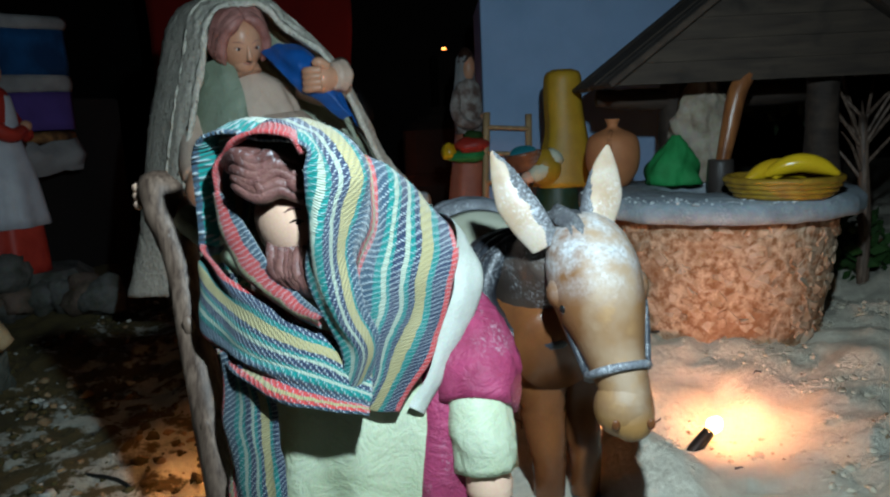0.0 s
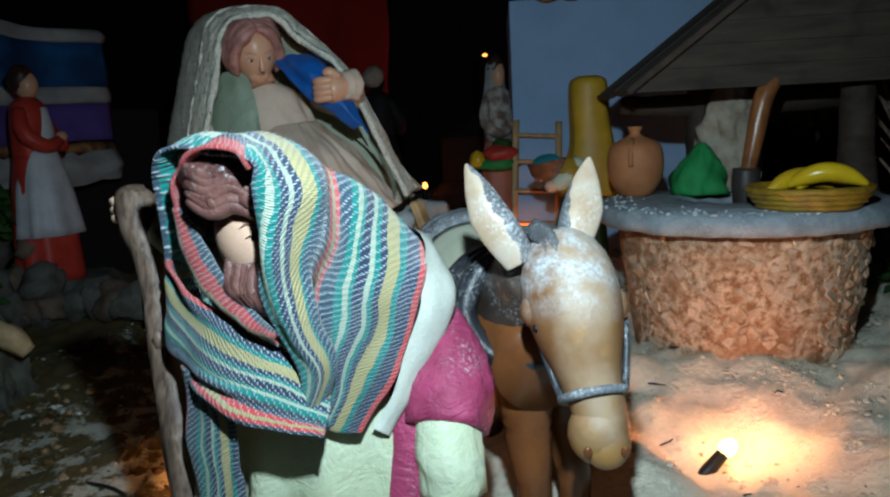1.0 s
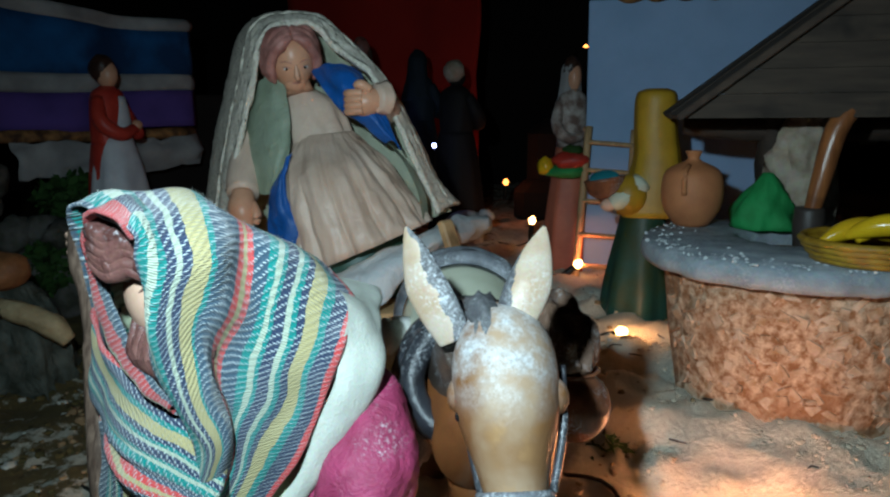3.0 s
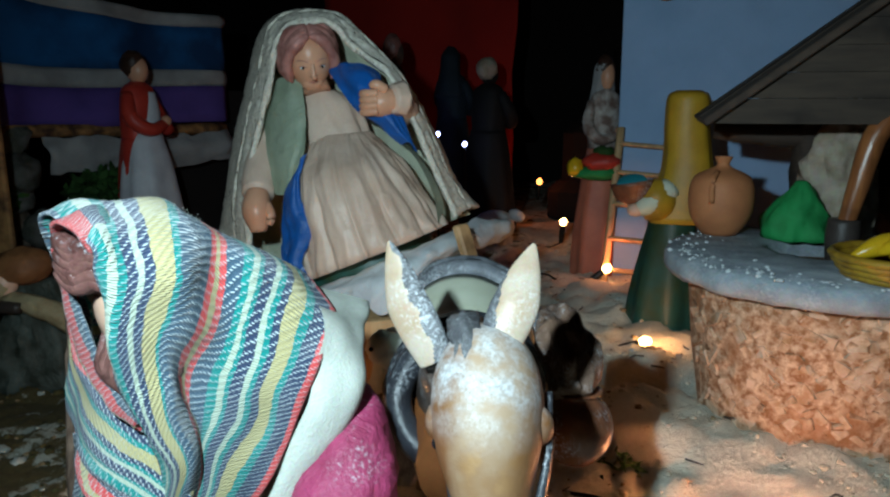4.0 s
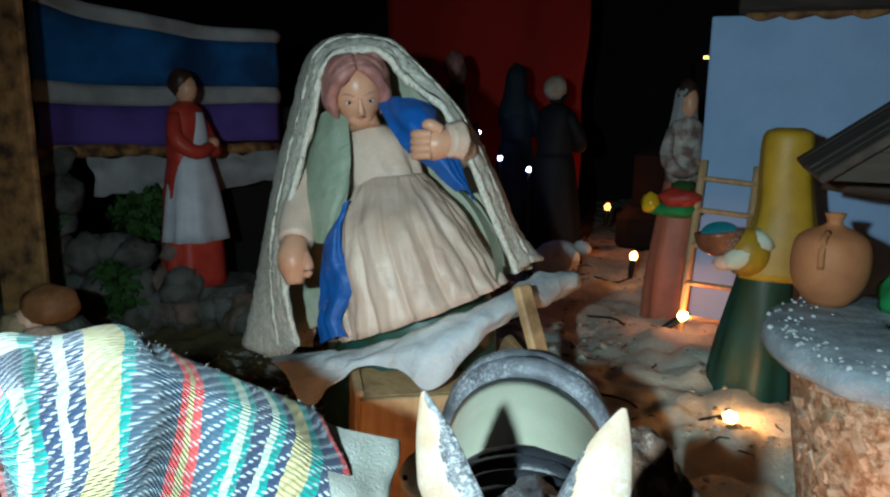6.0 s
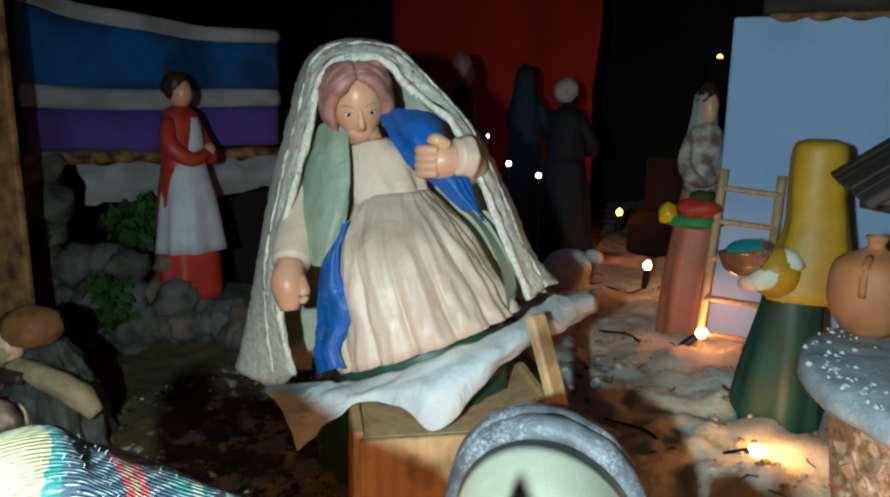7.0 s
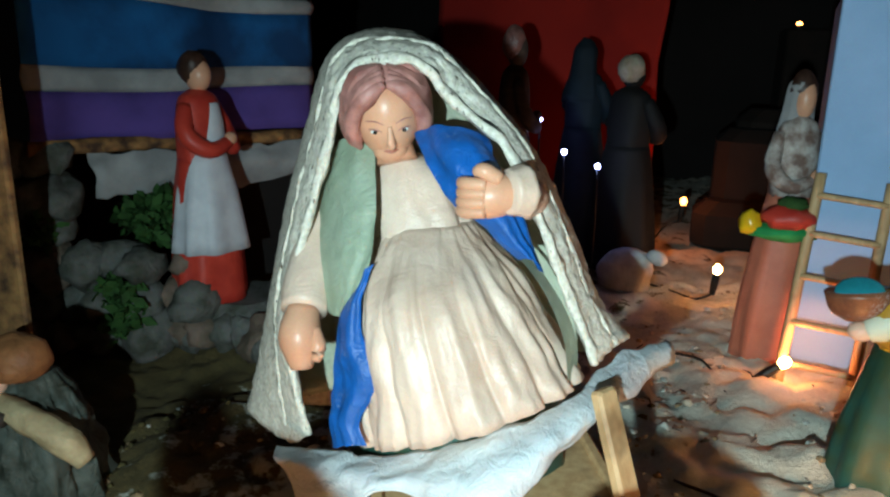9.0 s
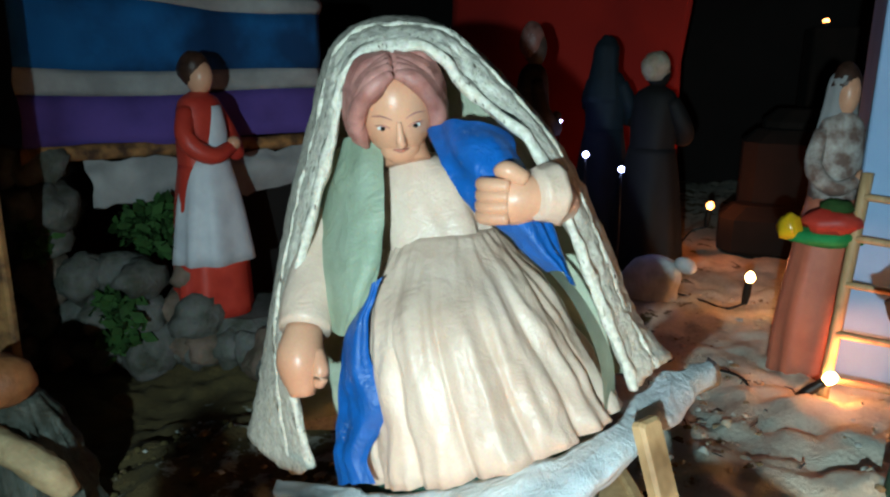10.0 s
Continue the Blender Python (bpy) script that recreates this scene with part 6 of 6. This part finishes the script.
thicken(tagged(s.object("red_curtain"), "deep red cloth curtain hung behind the figures", "curtain"), 0.003)
# Steps and tower wear the darkened clay in place of real shade.
for i, (x, y, z, sx, sy, sz, mt) in enumerate(((-0.03, 1.62, 0.05, 0.16, 0.1, 0.09, SHADECLAY), (-0.02, 1.68, 0.11, 0.14, 0.1, 0.2, SHADECLAY), (0.0, 1.75, 0.12, 0.13, 0.1, 0.24, SHADECLAY))):
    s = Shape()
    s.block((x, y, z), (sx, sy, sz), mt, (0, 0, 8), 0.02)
    tagged(s.object("clay_step"), "terracotta step of a model stair, colour darkened for shade", "step", "steps behind the figures")
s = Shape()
s.block((0.0249, 2.1509, 0.1848), (0.09, 0.12, 0.4097), SHADECLAY, (0, 0, 10), 0.004)
tagged(s.object("model_tower"), "small model tower behind the blue house, darkened as in shade", "building")
# Dark plank colour on robe and face stands for lack of light.
standing_figure(-0.30, 1.22, 0.02, 0.33, 0.085, (DARKWOOD, DARKWOOD, BROWN_HAIR), "brown clay figurine behind the veil, darkened as if unlit", 0.0, face=DARKWOOD, turn=120)


def bare_tree(x, y, h):
    t = thing("bare_tree", (x, y, 0), "small leafless grey-brown tree beside the well", "tree")
    s = Shape()
    s.tube([(x, y, 0.0), (x - 0.004, y, h * 0.4), (x - 0.01, y, h * 0.7)], [0.007, 0.006, 0.004], STICK, 10, rough=0.3)
    part("trunk", s, t)
    for i in range(16):
        a, l = rnd.uniform(0, 6.28), rnd.uniform(0.05, 0.11)
        z0 = h * rnd.uniform(0.45, 0.7)
        s = Shape()
        p = Vector((x - 0.008, y, z0))
        d = Vector((math.cos(a), math.sin(a) * 0.6, rnd.uniform(0.5, 1.3)))
        s.tube([p, p + d * l * 0.5 + Vector((0, 0, 0.006)), p + d * l], [0.0022, 0.0016, 0.0006], STICK, 6)
        part("branch", s, t)
    return t


bare_tree(0.45, 0.80, 0.28)
foliage("shrub", (0.42, 0.84, 0.05), (0.08, 0.05, 0.05), 420, LEAF, "low dark green shrub beside the well", 0.01)
foliage("shrub", (0.42, 1.0, 0.27), (0.12, 0.06, 0.09), 380, DARKLEAF, "dark green foliage hanging behind the well roof", 0.012)
foliage("moss_tuft", (0.092, 0.56, 0.006), (0.022, 0.02, 0.008), 120, LEAF, "sprig of dark green moss on the sand", 0.006, 0.3)

# ---- fairy lights ----


def fairy_light(x, y, z, lean, mat, watts, colour, label, size=1.0):
    t = thing("fairy_light", (x, y, z), label, "light", "string of fairy lights")
    d = Vector(lean).normalized()
    p = Vector((x, y, z))
    s = Shape()
    s.tube([p - d * 0.034 * size, p - d * 0.02 * size, p - d * 0.004 * size], [0.0035 * size, 0.0048 * size, 0.0042 * size], BLACKPLASTIC, 14)
    part("socket", s, t, "black plastic socket")
    s = Shape()
    s.tube([p - d * 0.005 * size, p + d * 0.002 * size, p + d * 0.008 * size], [0.0034 * size, 0.0058 * size, 0.0024 * size], mat, 16)
    part("bulb", s, t, "lit glass bulb")
    s = Shape()
    q = p - d * 0.034 * size
    s.tube([q, q + Vector((-0.02, -0.006, 0)) - d * 0.008, Vector((q.x - 0.05, q.y + 0.012, ground_height(q.x - 0.05, q.y + 0.012) + 0.003)), Vector((q.x - 0.09, q.y + 0.03, ground_height(q.x - 0.09, q.y + 0.03) - 0.001))], [0.0014] * 4, BLACKPLASTIC, 8)
    part("wire", s, t, "thin black wire")
    lamp("bulb_glow", p + d * 0.016 * size + Vector((0, -0.006, 0.014)), watts, colour, 0.004)
    return t


ORANGE = (1.0, 0.42, 0.13)
fairy_light(0.1776, 0.4970, -0.0097, (0.6, 0.3, 0.5), WARM, 0.28, (1.0, 0.36, 0.14), "lit warm fairy light in black socket on sand")
fairy_light(0.1074, 0.7935, 0.0215, (0.9, 0.2, 0.3), WARM, 0.05, ORANGE, "lit warm fairy light in black socket on sand")
fairy_light(0.0517, 1.0500, 0.0360, (0.7, 0.2, 0.6), WARM, 0.05, (1.0, 0.24, 0.08), "lit warm fairy light at the ladder foot")
fairy_light(-0.035, 1.285, 0.058, (0.1, -0.1, 1), WARM, 0.045, (1.0, 0.28, 0.09), "lit warm fairy light standing on the ground")
fairy_light(-0.1178, 1.5485, 0.0954, (0.1, -0.1, 1), WARM_RED, 0.08, (1.0, 0.22, 0.06), "lit orange fairy light before the steps")
fairy_light(-0.150, 0.430, 0.016, (0.2, 0.2, 0.7), WARM, 0.12, (1.0, 0.4, 0.14), "lit warm fairy light on mossy ground")
t = thing("fairy_light", (0.0099, 2.1209, 0.3897), "lit orange fairy light on the model tower", "light", "string of fairy lights")
s = Shape()
s.tube([(0.0099, 2.1209, 0.3882), (0.0099, 2.1209, 0.3987)], [0.0045, 0.0045], BLACKPLASTIC, 12)
part("socket", s, t, "black plastic socket")
s = Shape()
s.ball((0.0099, 2.1209, 0.4017), (0.0065, 0.005, 0.0045), WARM_RED, n=14)
part("bulb", s, t, "lit glass bulb")
for x, y, z in ((-0.235, 1.24, 0.20), (-0.29, 1.30, 0.235), (-0.19, 1.24, 0.185)):
    t = thing("cool_led", (x, y, ground_height(x, y)), "tiny lit cool white LED on a dark stem", "light", "cool LEDs")
    s = Shape()
    s.ball((x, y, z), 0.0038, COOL, n=12)
    part("led", s, t, "lit cool white LED")
    s = Shape()
    s.tube([(x, y, z - 0.003), (x + 0.002, y, z * 0.5), (x, y, ground_height(x, y) - 0.002)], [0.0012] * 3, BLACKPLASTIC, 6)
    part("stem", s, t)
